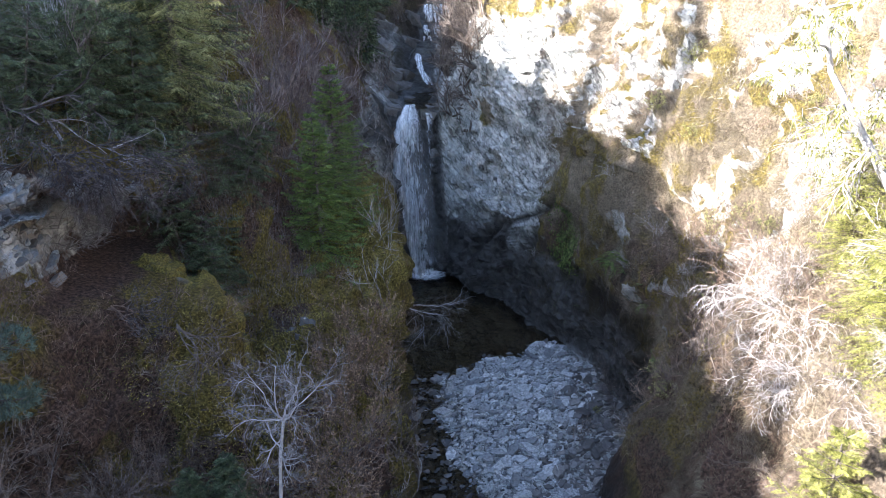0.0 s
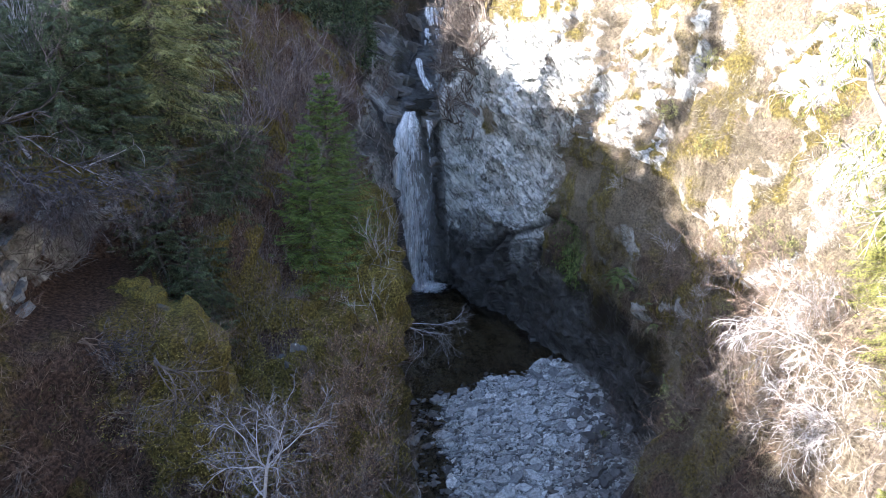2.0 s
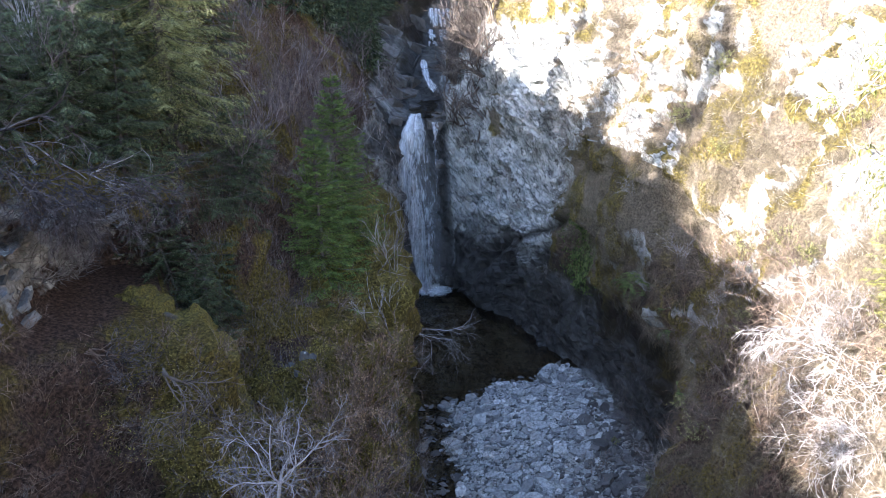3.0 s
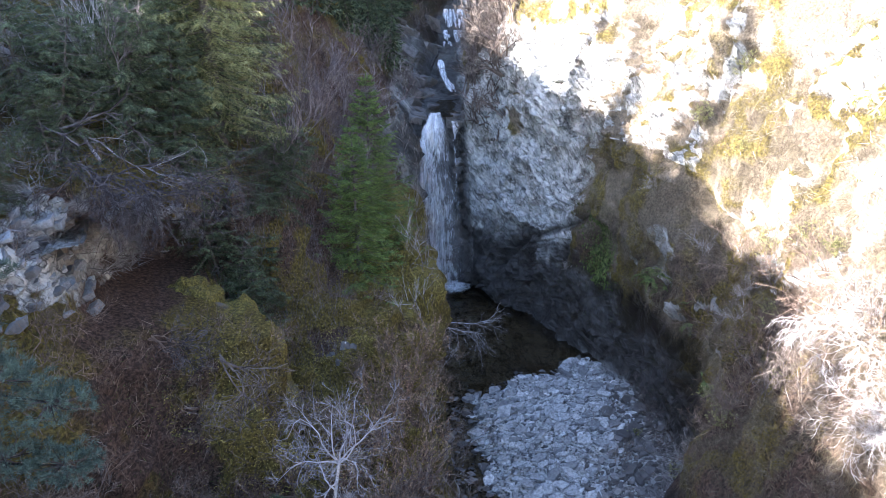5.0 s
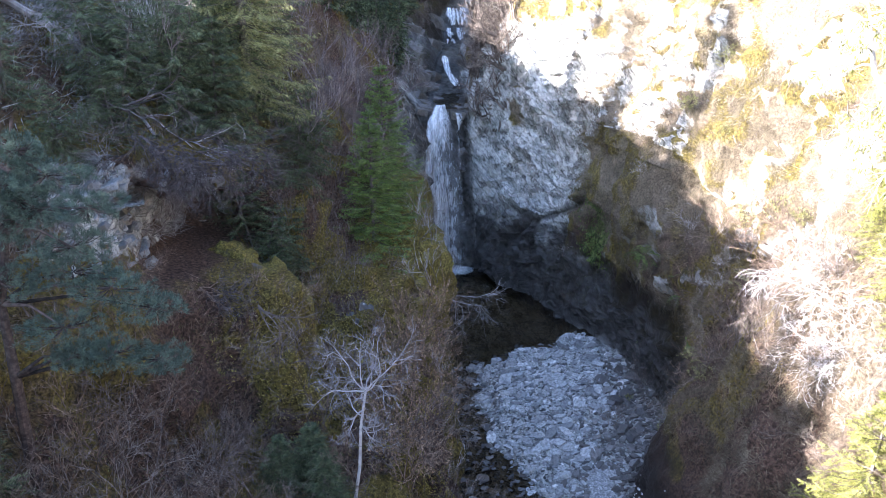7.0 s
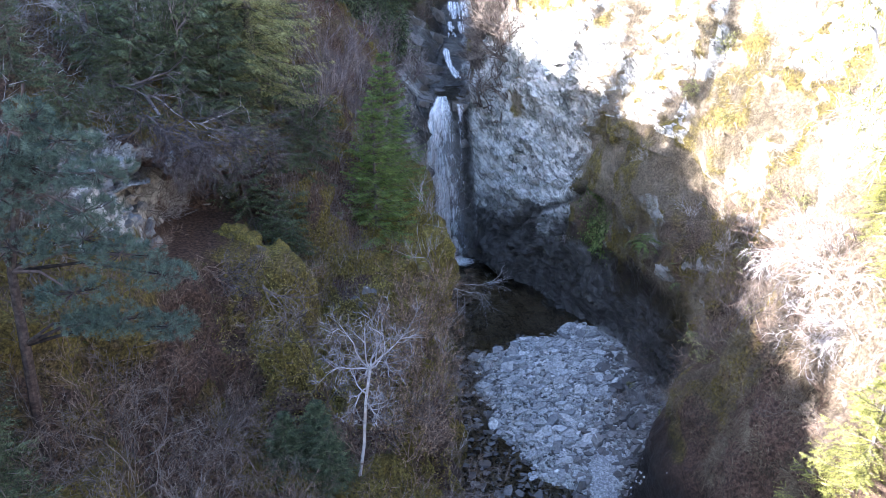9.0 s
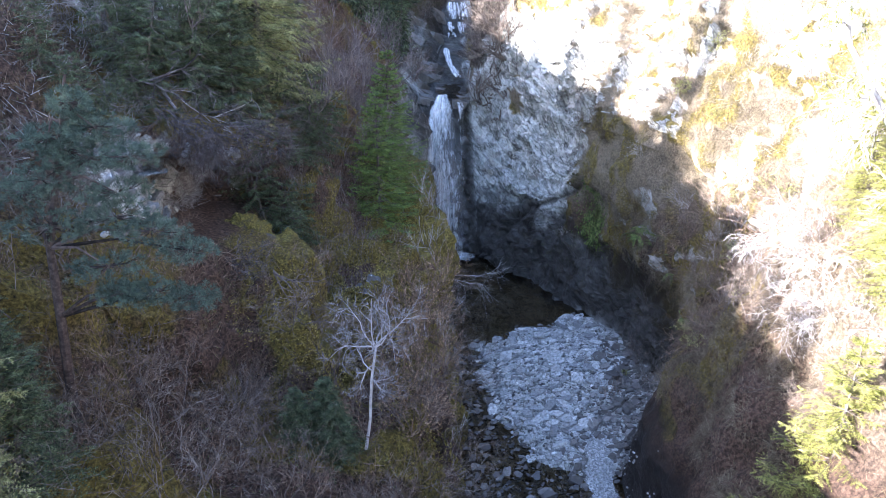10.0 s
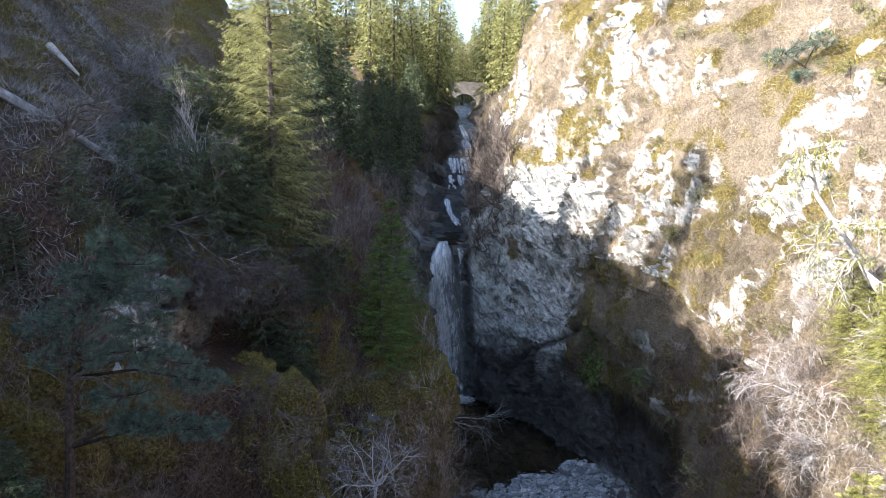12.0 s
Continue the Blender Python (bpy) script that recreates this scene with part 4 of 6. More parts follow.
def blades(name, n, weight, seed, length, width, material, label, category, spread=0.5, upward=0.6, droop=0.0):
    """Loose blades or twigs on the slopes, as one heap of bent strips."""
    p, nn, r = scatter(n, weight, seed)
    w = nn * (1 - upward) + np.array([0, 0, upward]) + r.randn(n, 3) * spread
    w /= np.linalg.norm(w, axis=1, keepdims=True)
    s = np.cross(w, r.randn(n, 3))
    s /= np.linalg.norm(s, axis=1, keepdims=True) + 1e-9
    l = length * r.uniform(0.5, 1.3, (n, 1))
    mid = p + w * l * 0.55
    tip = p + w * l + np.array([0, 0, -1]) * l * droop
    if droop < 0.3:
        v = np.stack([p - s * width * 0.6, p + s * width * 0.6, tip], 1).reshape(-1, 3)
        f = np.arange(n * 3).reshape(n, 3).tolist()
    else:
        v = np.stack([p - s * width * 0.5, p + s * width * 0.5, mid + s * width * 0.4, mid - s * width * 0.4, tip], 1).reshape(-1, 3)
        b = np.arange(n)[:, None] * 5
        f = (b + np.array([0, 1, 2, 3])).tolist() + (b + np.array([3, 2, 4])).tolist()
    ob = mesh_ob(name, v, f, material)
    tagged(ob, label, category, kind="stuff")


pale_grass_m = plant_mat("pale_grass", [(0.25, (0.15, 0.126, 0.09)), (0.5, (0.35, 0.31, 0.235)), (0.8, (0.55, 0.51, 0.41))], 0.8, 0.25, scale=0.7)
drab_m = plant_mat("drab_grass", [(0.25, (0.045, 0.037, 0.026)), (0.5, (0.14, 0.116, 0.08)), (0.8, (0.31, 0.265, 0.19))], 0.8, 0.2, scale=0.6)
rnd = random.Random(5)

# the two spruces on the spur before the fall
put(spruce("spruce_tree", "tall green spruce with layered boughs at the edge of the gorge", 3, 9.6, 2.75, spruce_m, 30, 8, 18, 3, 0.04, 0.1, 0.78, fine=8), -5.4, 32.0, 20, z=9.5, sink=0)
put(spruce("spruce_tree", "broad green spruce with dense drooping branches on the mossy spur", 4, 8.9, 2.6, spruce_m, 28, 8, 18, 3, 0.04, 0.2, 0.78, fine=8), -5.65, 28.4, 80, z=8.6, sink=0)

# the blue-green pine over the slope
pine("pine_tree", "blue-green pine with a straight bare dark trunk and spreading pads", 11,
     [(-12.3, 10.6, 10.5), (-12.25, 10.6, 12.4), (-11.95, 10.5, 15), (-11.8, 10.5, 16.8), (-11.3, 10.5, 18.4), (-10.9, 10.5, 19.7), (-10.6, 10.5, 20.7)],
     [((-10.9, 10.5, 19.1), (0.5, 0.5, 0.5)), ((-10.65, 10.5, 20.1), (0.4, 0.4, 0.35)), ((-10.2, 10.5, 19.6), (0.8, 0.6, 0.3)), ((-9.5, 10.4, 19.0), (0.7, 0.6, 0.3)), ((-11.2, 10.4, 19.4), (0.7, 0.6, 0.3)), ((-10.6, 10.6, 18.9), (1.0, 0.8, 0.35)), ((-11.5, 10.3, 18.5), (0.9, 0.8, 0.4)), ((-9.9, 10.3, 18.2), (0.8, 0.7, 0.3)),
      ((-11.4, 10.1, 17.5), (1.0, 0.9, 0.35)), ((-10.2, 10.6, 17.5), (1.0, 0.8, 0.35)), ((-9.3, 10.3, 17.3), (0.9, 0.7, 0.3)), ((-8.6, 10.4, 16.8), (0.7, 0.6, 0.25)),
      ((-10.2, 9.9, 16.6), (0.9, 0.7, 0.25)), ((-9.5, 10.2, 15.8), (0.8, 0.6, 0.28)), ((-8.6, 10.3, 15.6), (0.7, 0.5, 0.25)), ((-10.1, 10.0, 15.9), (0.6, 0.5, 0.2)), ((-12.4, 10.9, 18.0), (0.8, 0.7, 0.3))],
     pine_m, 150, 36, 0.1, 0.009, 0.15).location = (0.4, 0, 0)

# dark evergreens on the crag and the slope above it
dark = [spruce("yew_tree", "dark green bushy evergreen rooted on the shaded crag", 60 + k, 4.2 + 0.5 * k, 1.7, yew_m, 13 + k, 6, 13, 3, 0.02, 0.3, 0.42, group="dark evergreens", sag=0.35, fine=7) for k in range(4)]
plant(dark, [(-10.4, 24.4), (-11.6, 25.6), (-9.6, 26.2), (-10.9, 27.5), (-12.7, 24.2), (-13.6, 26.8), (-12.2, 28.8), (-9.8, 29.4), (-11.3, 31.2), (-13.4, 30.6), (-9.2, 24.9), (-12.6, 33.0), (-11.2, 35.0)], rnd, (0.75, 1.15), 8)
plant([copy_thing(dark[k], pose(0, 0, 0)) for k in range(3)], [(-13.2, 22.8), (-14.6, 24.2), (-13.8, 25.6), (-12.2, 22.6), (-13.4, 20.9), (-12.6, 23.4), (-11.8, 23.4), (-10.9, 23.2), (-11.2, 24.0), (-9.9, 23.6), (-14.2, 21.4), (-9.0, 23.4), (-8.6, 26.8), (-9.0, 28.2)], rnd, (0.75, 1.1), 12)

plant([copy_thing(dark[3], pose(0, 0, 0))], [(-14.6, 17.4), (-13.9, 18.4), (-15.3, 18.2), (-16.2, 16.2), (-12.9, 19.6)], rnd, (0.42, 0.55), 16)

# bare shrubs, grey and brown
greys = [shrub("bare_shrub", "leafless grey-brown shrub with many fine twigs", 100 + k, 2.7, 4, twig_m, twig_m, 0.45, 5, 3, 0.06, radius=0.024) for k in range(5)]
browns = [shrub("bare_shrub", "leafless reddish brown shrub on the slope", 120 + k, 2.1, 3, brown_twig_m, brown_twig_m, 0.55, 5, 3, 0.05, radius=0.02) for k in range(4)]
plant(greys, [q for q in spots(rnd, 40, -15.5, -3.2, 7.5, 18.5, 1.0) if not (-6.6 < q[0] < -3.4 and 11.0 < q[1] < 16.6) and not (q[0] < -8.2 and q[1] > 16.8)], rnd, (0.7, 1.25), 10)
plant(browns, [q for q in spots(rnd, 40, -13, -3.0, 11, 27, 1.0) if q[1] < 16.8] + spots(rnd, 9, -8.2, -3.2, 18.5, 27, 1.4) + spots(rnd, 15, -11, -5, 28, 46, 1.2), rnd, (0.6, 1.2), 10)

plant([copy_thing(browns[k], pose(0, 0, 0)) for k in range(2)], [(-4.6, 13.6), (-5.3, 13.1), (-4.1, 12.7), (-5.8, 13.7), (-3.9, 14.0)], rnd, (0.6, 0.8), 10)
# white-barked little tree below the mossy rocks
def pale_tree():
    """A crooked trunk that forks low into long limbs, each with its own twigs."""
    rng = random.Random(214)
    th = thing("birch_tree", "small leafless tree with whitish bark and a dense spreading crown", "tree")
    root = Vector((-5.1, 15.2, ground_z(-5.1, 15.2) - 0.3))
    fork = Vector((-4.6, 15.6, 11.1))
    b = Build()
    b.tube([root, root.lerp(fork, 0.35) + Vector((0.05, 0, 0)), root.lerp(fork, 0.7) + Vector((-0.04, 0, 0)), fork], [0.062, 0.055, 0.05, 0.045], 8)
    part("trunk", b, pale_twig_m, th)
    for x, y, z, l in ((-0.6, 0.2, 0.9, 1.8), (0.75, 0.3, 0.8, 2.0), (0.15, -0.5, 1.0, 1.7), (-0.9, -0.2, 0.5, 1.5), (0.2, 0.7, 0.8, 1.6), (0.95, -0.3, 0.3, 1.5), (0.3, -0.3, 1.2, 1.9), (-0.9, 0.4, 0.1, 1.2), (0.9, -0.2, -0.1, 1.2), (-0.8, -0.4, -0.2, 1.1), (0.6, -0.8, -0.3, 1.1)):
        st, tw = Build(), Build()
        start = root.lerp(fork, 1.0 if z > 0.25 else rng.uniform(0.55, 0.85))
        grow(rng, tw, st, start, Vector((x, y, z)), l, 0.028, 0, 4, 0.04, 0.8, 4, 0.26, 0.0, 5, 0.1)
        limb = part("limb", st, pale_twig_m, th)
        tagged(part("twig", tw, brash_m, limb), kind="stuff")


pale_tree()
# slender birches on the upper slope
slim = [shrub("birch_tree", "slender leafless birch with a purple-brown haze of twigs", 220 + k, 5.4, 1, haze_m, twig_m, 0.06, 6, 3, 0.22, 0.0, 0.5, 0.05, group="slender birches") for k in range(3)]
plant(slim, spots(rnd, 4, -10.5, -6.5, 26, 44, 1.2) + [(-8.6, 29.8), (-9.0, 31.5), (-8.2, 32.6), (-9.6, 33.4), (-8.0, 35.0), (-9.2, 36.4), (-10.2, 35.4), (-8.6, 38.5), (-7.6, 37.0), (-12.0, 22.9)], rnd, (0.8, 1.2), 4)

put(shrub("birch_tree", "thin crooked birch with pale bark above the crag", 226, 4.2, 2, pale_twig_m, pale_twig_m, 0.08, 5, 3, 0.2, 0.0, 0.45, 0.06, (-0.08, 0.1, 1), "", 0.3), -12.7, 23.2, 0)
thick_twigs = [shrub("bare_shrub", "grey leafless lichen-crusted shrub on the rock by the fall", 230 + k, 2.9, 4, twig_m, twig_m, 0.45, 4, 3, 0.08, radius=0.085) for k in range(2)]
plant(thick_twigs, [(1.0, 53.4), (1.6, 52.6), (1.3, 55.0), (2.1, 54.0), (1.8, 56.4), (1.0, 57.6), (2.4, 58.4), (1.5, 60.2), (0.9, 62.5), (2.0, 63.4), (2.4, 51.6), (2.9, 50.2), (2.0, 51.0), (3.2, 52.6), (1.2, 66), (2.2, 70), (2.4, 75), (0.6, 53.5), (0.9, 54.6), (1.4, 53.8), (1.8, 55.2), (0.8, 56.0), (1.2, 57.2), (1.9, 58.0), (0.6, 58.8), (1.1, 59.6), (2.3, 56.6), (1.6, 61.0), (0.7, 61.6), (2.6, 53.8), (3.0, 55.0), (-5.2, 54.6), (-6.6, 55.4), (-7.4, 57.5), (-6.0, 63), (-5.0, 68), (-5.0, 76), (-7.2, 51.6)], rnd, (0.7, 1.15), 12)

for k, (x, y, z) in enumerate(((0.7, 54.8, 15.9), (1.4, 51.8, 17.1), (1.9, 51.3, 15.0), (1.3, 51.4, 13.2), (1.9, 50.3, 11.7), (0.4, 51.8, 14.5), (2.5, 50.3, 13.5), (2.0, 52.2, 18.8), (2.2, 50.6, 16.4), (0.6, 51.7, 12.7))):
    copy_thing(thick_twigs[k % 2], pose(x, y, z, 35, -12, 40 * k)).scale = (1.1, 1.1, 1.1)

edge_tree = [shrub("birch_tree", "thin pale leafless sapling on the mossy brink of the pool", 250 + k, 3.6, 1, pale_twig_m, twig_m, 0.1, 5, 2, 0.2, 0.0, 0.5, 0.03, group="saplings on the brink") for k in range(3)]
plant(edge_tree, [(-2.4, 24.4), (-2.6, 25.6), (-2.5, 26.8), (-2.7, 27.9), (-2.6, 29.0), (-2.8, 30.3), (-2.7, 31.4), (-3.0, 32.6), (-3.0, 33.8), (-3.3, 35.2), (-2.3, 22.8), (-2.2, 21.2), (-3.4, 26.0), (-3.6, 29.6), (-3.7, 37.0), (-4.0, 39.4), (-4.3, 41.6), (-4.8, 44.0), (-5.0, 46.2), (-5.4, 48.2), (-5.8, 50.2), (-6.4, 45.4), (-2.3, 19.6)], rnd, (0.6, 1.1), 7)

beech = [shrub("bare_shrub", "slender shrub still hung with withered tan leaves", 256 + k, 2.6, 4, brown_twig_m, brown_twig_m, 0.25, 5, 3, 0.14, 0.0, 0.6, 0.02, leaves=0.8) for k in range(2)]
plant(beech, [(-3.2, 17.6), (-3.6, 19.0), (-2.9, 19.8), (-3.3, 21.0), (-3.9, 20.4), (-2.8, 22.2), (-3.4, 16.2), (-4.0, 22.4), (-3.5, 23.4), (-4.2, 18.2)], rnd, (0.7, 1.05), 6)
plant([copy_thing(greys[k], pose(0, 0, 0)) for k in range(3)], [(-2.4, 15.4), (-2.1, 17.0), (-2.2, 18.4), (-2.0, 19.6), (-1.9, 20.8), (-2.1, 22.0), (-2.0, 23.4), (-2.2, 24.8), (-2.6, 14.0), (-3.2, 13.0)], rnd, (0.75, 1.1), 8)

# twiggy growth by the lip, the pool and the channel above
plant([copy_thing(greys[k], pose(0, 0, 0)) for k in range(3)], [(2.4, 62), (2.6, 70), (2.6, 55.2), (0.9, 53.6), (1.5, 54.8), (1.0, 56.2), (2.0, 57.4), (1.3, 58.8), (2.4, 60.2), (1.2, 61.8), (2.0, 64.2), (1.4, 66.4), (2.2, 68.4), (1.6, 72), (3.0, 53.4), (3.4, 47.4), (-5.5, 66), (-6.5, 72), (-4.6, 80), (3.2, 82), (-3.8, 88)], rnd, (0.75, 1.15), 10)
put(shrub("bare_shrub", "pale leafless branch hanging out over the dark pool", 240, 3.2, 3, pale_twig_m, pale_twig_m, 0.25, 4, 3, 0.02, 0.01, 0.7, 0.035, (0.9, 0.25, 0.1), ""), -2.4, 33.4, 0, z=5.6, sink=0)

# right bank, at the edge of the sun
plant([copy_thing(greys[k], pose(0, 0, 0)) for k in range(3)] + [copy_thing(browns[k], pose(0, 0, 0)) for k in range(3)], spots(rnd, 16, 8.8, 10.6, 13, 26, 0.8) + spots(rnd, 10, 9.3, 11.2, 27, 40, 0.9), rnd, (0.45, 0.85), 14)
gold = [shrub("bare_shrub", "leafless sunlit shrub with tangled brown twigs", 260 + k, 2.5, 6, brown_twig_m, twig_m, 0.5, 4, 3, 0.05, 0.0, 0.8, 0.025, (-0.6, -0.2, 0.7)) for k in range(3)]
plant(gold, [(10.6, 25.6), (10.9, 24.2), (10.3, 23.0), (11.2, 22.2), (10.6, 21.0), (11.4, 20.2), (10.9, 27.2), (11.6, 28.4), (12.2, 26.6), (12.4, 24.0), (9.9, 19.4), (10.6, 18.4), (12.0, 30.4), (9.6, 21.4), (9.4, 17.4)], rnd, (0.7, 1.25), 8)
put(shrub("bare_shrub", "dense pale lichen-covered shrub in full sun", 280, 2.3, 5, pale_twig_m, pale_twig_m, 0.45, 5, 4, -0.02, 0.03, 0.9, 0.016, (-0.6, -0.1, 0.6), ""), 11.3, 16.5, 0, z=12.0, sink=0.3)
for k, (x, y, z) in enumerate(((10.7, 16.2, 12.8), (11.2, 15.2, 12.8))):
    put(shrub("bare_shrub", "dense pale lichen-covered shrub in full sun", 285 + k, 2.2, 6, pale_twig_m, pale_twig_m, 0.55, 6, 3, -0.04, 0.03, 0.9, 0.014, (-0.5, -0.2, 0.4), ""), x, y, 40 * k, z=z, sink=0.3)
pale = shrub("bare_shrub", "pale lichen-covered leafless shrub on the sunlit bank", 283, 2.4, 5, pale_twig_m, pale_twig_m, 0.5, 6, 3, 0.02, 0.02, 0.9, 0.017, (-0.5, -0.2, 0.7))
plant([pale], [(12.0, 15.4), (12.6, 17.4), (11.8, 13.2), (13.2, 20.0), (12.8, 12.0), (13.6, 22.4), (11.6, 18.8), (9.0, 26.0), (10.0, 28.8)], rnd, (0.6, 1.1), 10)
put(shrub("bare_shrub", "long pale branch hung with dead twigs", 281, 3.3, 1, pale_twig_m, pale_twig_m, 0.05, 9, 3, 0.0, 0.12, 0.8, 0.05, (-1.0, 0.1, 0.12), ""), 11.7, 17.7, 0, z=13.3, sink=0)
small = [shrub("bare_shrub", "small leafless russet shrub among the crags", 290 + k, 2.0, 4, (brown_twig_m, twig_m, pale_twig_m)[k], brown_twig_m, 0.5, 6, 2, 0.06, radius=0.018) for k in range(3)]
plant(small, spots(rnd, 10, 10.6, 12.0, 24, 34, 0.7) + spots(rnd, 8, 9.0, 10.4, 35, 41, 0.7) + spots(rnd, 34, 5, 26, 20, 62, 1.4), rnd, (0.4, 0.95), 14)
plant([copy_thing(small[k], pose(0, 0, 0)) for k in range(2)], [(-10.4, 17.4), (-9.6, 18.2), (-8.8, 18.8), (-9.2, 17.0), (-8.2, 19.8), (-8.8, 20.8), (-7.6, 20.6), (-7.8, 18.2), (-6.6, 21.6)], rnd, (0.4, 0.7), 30)
plant([copy_thing(browns[k], pose(0, 0, 0)) for k in range(3)], spots(rnd, 16, -13, -7.5, 11.5, 17.2, 0.9), rnd, (0.5, 0.9), 14)
bushes = []
for k in range(2):
    r = random.Random(46 + k)
    bushes.append(pine("gorse_bush", "low yellow-green bush among the sunlit rocks", 66 + k, [(0, 0, -0.2), (0, 0, 0.4), (0, 0, 0.8)], [((r.gauss(0, 0.4), r.gauss(0, 0.4), r.uniform(0.2, 0.9)), (0.5, 0.5, 0.35)) for i in range(5)], sunlit_olive_m, 18, 9, 0.15, 0.03, 0.04, "bushes on the sunlit slope"))
plant(bushes, spots(rnd, 70, 8, 24, 20, 58, 1.2), rnd, (0.35, 0.95), 8)
pine("pine_tree", "small bent pine leaning from the sunlit slope", 67, [(18.2, 31.0, 24.0), (17.4, 31.1, 25.2), (16.4, 31.3, 26.1), (15.4, 31.5, 26.8)], [((15.2, 31.5, 26.6), (0.9, 0.7, 0.4)), ((16.2, 31.2, 27.0), (0.8, 0.7, 0.4)), ((17.0, 31.0, 27.4), (0.8, 0.7, 0.4)), ((16.0, 30.8, 25.6), (0.6, 0.5, 0.3))], pine_m, 60, 12, 0.2, 0.03, 0.12)
put(spruce("spruce_tree", "bright yellow-green sunlit young spruce", 12, 7.3, 2.4, lime_m, 20, 7, 15, 3, 0.05, 0.12, 0.8, fine=8), 9.0, 11.9, 0, z=6.5, sink=0)
limes = [spruce("spruce_tree", "sunlit yellow-green conifer with ragged drooping boughs", 14 + k, 6.0, 1.9, lime_m, 26, 7, 13, 3, 0.05, 0.3, 0.7, group="sunlit conifers", sag=0.4, fine=5) for k in range(2)]
plant(limes, [(11.2, 14.2), (10.8, 12.2), (12.2, 16.6), (12.9, 19.0), (12.8, 14.6)], rnd, (0.55, 0.8), 6)
shadow_firs = [spruce("spruce_tree", "dark green young spruce at the foot of the slope", 18, 4.5, 1.6, yew_m, 26, 7, 12, 3, 0.05, 0.15, group="", fine=5)]
plant(shadow_firs, [(-12.0, 8.6), (-13.4, 9.6), (-13.2, 7.6)], rnd, (0.8, 1.1), 4)
for x, y, size in ((-6.4, 15.4, 0.6), (-7.3, 14.8, 0.5), (-5.9, 14.6, 0.5)):
    copy_thing(shadow_firs[0], pose(x, y, ground_z(x, y) - 0.1, 0, 0, 90 * x)).scale = (size * 1.3, size * 1.3, size)
# unseen extra spruce, added only to block the sun from the pine's pads
copy_thing(shadow_firs[0], pose(-19.0, 7.2, ground_z(-19.0, 7.2) - 0.2)).scale = (1.6, 1.6, 1.9)

# near conifer at the foot of the left slope, and a leaning lichen-hung larch on the right bank
put(spruce("spruce_tree", "yellow-green spruce standing close on the slope", 21, 12.5, 2.2, sunlit_olive_m, 40, 8, 14, 4, 0.1, 0.3, 0.7, sag=0.3, fine=6), -12.8, 7.2, 0, 1.0)


def larch():
    rng = random.Random(330)
    th = thing("larch_tree", "leaning pale-barked tree hung with yellow-green lichen and twigs", "tree")
    pts = [Vector(p) for p in ((14.6, 16.0, 13.0), (13.6, 16.6, 15.2), (12.4, 17.0, 17.2), (11.2, 17.4, 19.0), (10.2, 17.8, 20.6), (9.7, 18.0, 22.4))]
    b = Build()
    b.tube(pts, [0.2, 0.17, 0.14, 0.11, 0.08, 0.03], 8)
    part("trunk", b, pale_twig_m, th)
    for k in range(22):
        f = rng.uniform(0.8, 4.9)
        i = int(f)
        s = pts[i].lerp(pts[i + 1], f - i)
        st, tw, lf = Build(), Build(), Build()
        w = Vector((rng.gauss(-0.5, 0.7), rng.gauss(-0.3, 0.7), rng.gauss(0.0, 0.25)))
        l = rng.uniform(1.2, 2.6) * (1.15 - 0.12 * f)
        grow(rng, tw, st, s, w, l, 0.04, 0, 2, -0.02, 0.8, 5, 0.22, 0.12, 5)
        limb = part("limb", st, pale_twig_m, th)
        tagged(part("twig", tw, pale_twig_m, limb), kind="stuff")
        for q in range(0, len(tw.v), 5):
            if rng.random() < 0.55:
                c = Vector(tw.v[q])
                for j in range(5):
                    d = (Vector((0, 0, -0.8)) + rvec(rng, 0.5)).normalized()
                    lf.leaf(c + rvec(rng, 0.05), d, d.cross(rvec(rng)).normalized(), rng.uniform(0.12, 0.26), 0.03)
        if lf.f:
            tagged(part("foliage", lf, lime_m, limb), kind="stuff")
    return th


larch()

# tall conifers of the slopes and the skyline
near_tall = [spruce("spruce_tree", "tall spruce rooted on the crag, its top in the sun", 90 + k, 15.0, 2.9, sunlit_olive_m, 40, 8, 13, 3, 0.06, 0.4, 0.62, group="tall spruces", sag=0.5, fat=1.4) for k in range(2)]
plant(near_tall, [(-13.6, 31.4), (-12.8, 36.2)], rnd, (0.7, 0.8), 2)
put(spruce("spruce_tree", "broad spruce on the crag with sunlit yellow-green upper boughs", 93, 17.0, 3.5, sunlit_olive_m, 42, 8, 18, 3, 0.08, 0.35, 0.5, group="tall spruces", sag=0.45, fine=8), -10.5, 26.8, 40, 1.0)
# the slope's shade is put into these spruces by using the darker needles
shade_toned_firs = [spruce("spruce_tree", "ragged spruce darkened for the shaded side of the upper glen", 96 + k, 9.0, 2.2, yew_m, 28, 6, 8, 2, 0.08, 0.35, 0.7, group="upper woods", sag=0.5, fat=1.8, limbs=False) for k in range(2)]
plant(shade_toned_firs, [(-6.4, 56.5), (-8.2, 58.6), (-9.4, 55.0), (-7.6, 62.4), (-9.8, 60.6), (-6.6, 66.8), (-8.8, 66.0), (-11.6, 57.2), (-6.2, 70.6), (-8.0, 73.4), (-5.4, 77.4), (-7.0, 79.6), (-10.4, 70.4), (-12.4, 63.8), (-13.8, 56.4), (-9.6, 76.6), (-5.8, 84.4), (-4.4, 88.0), (-7.8, 90.4), (-10.8, 50.6), (-12.0, 46.4), (-14.8, 50.0), (-13.2, 42.6), (-15.6, 44.8)], rnd, (0.55, 1.0), 4)
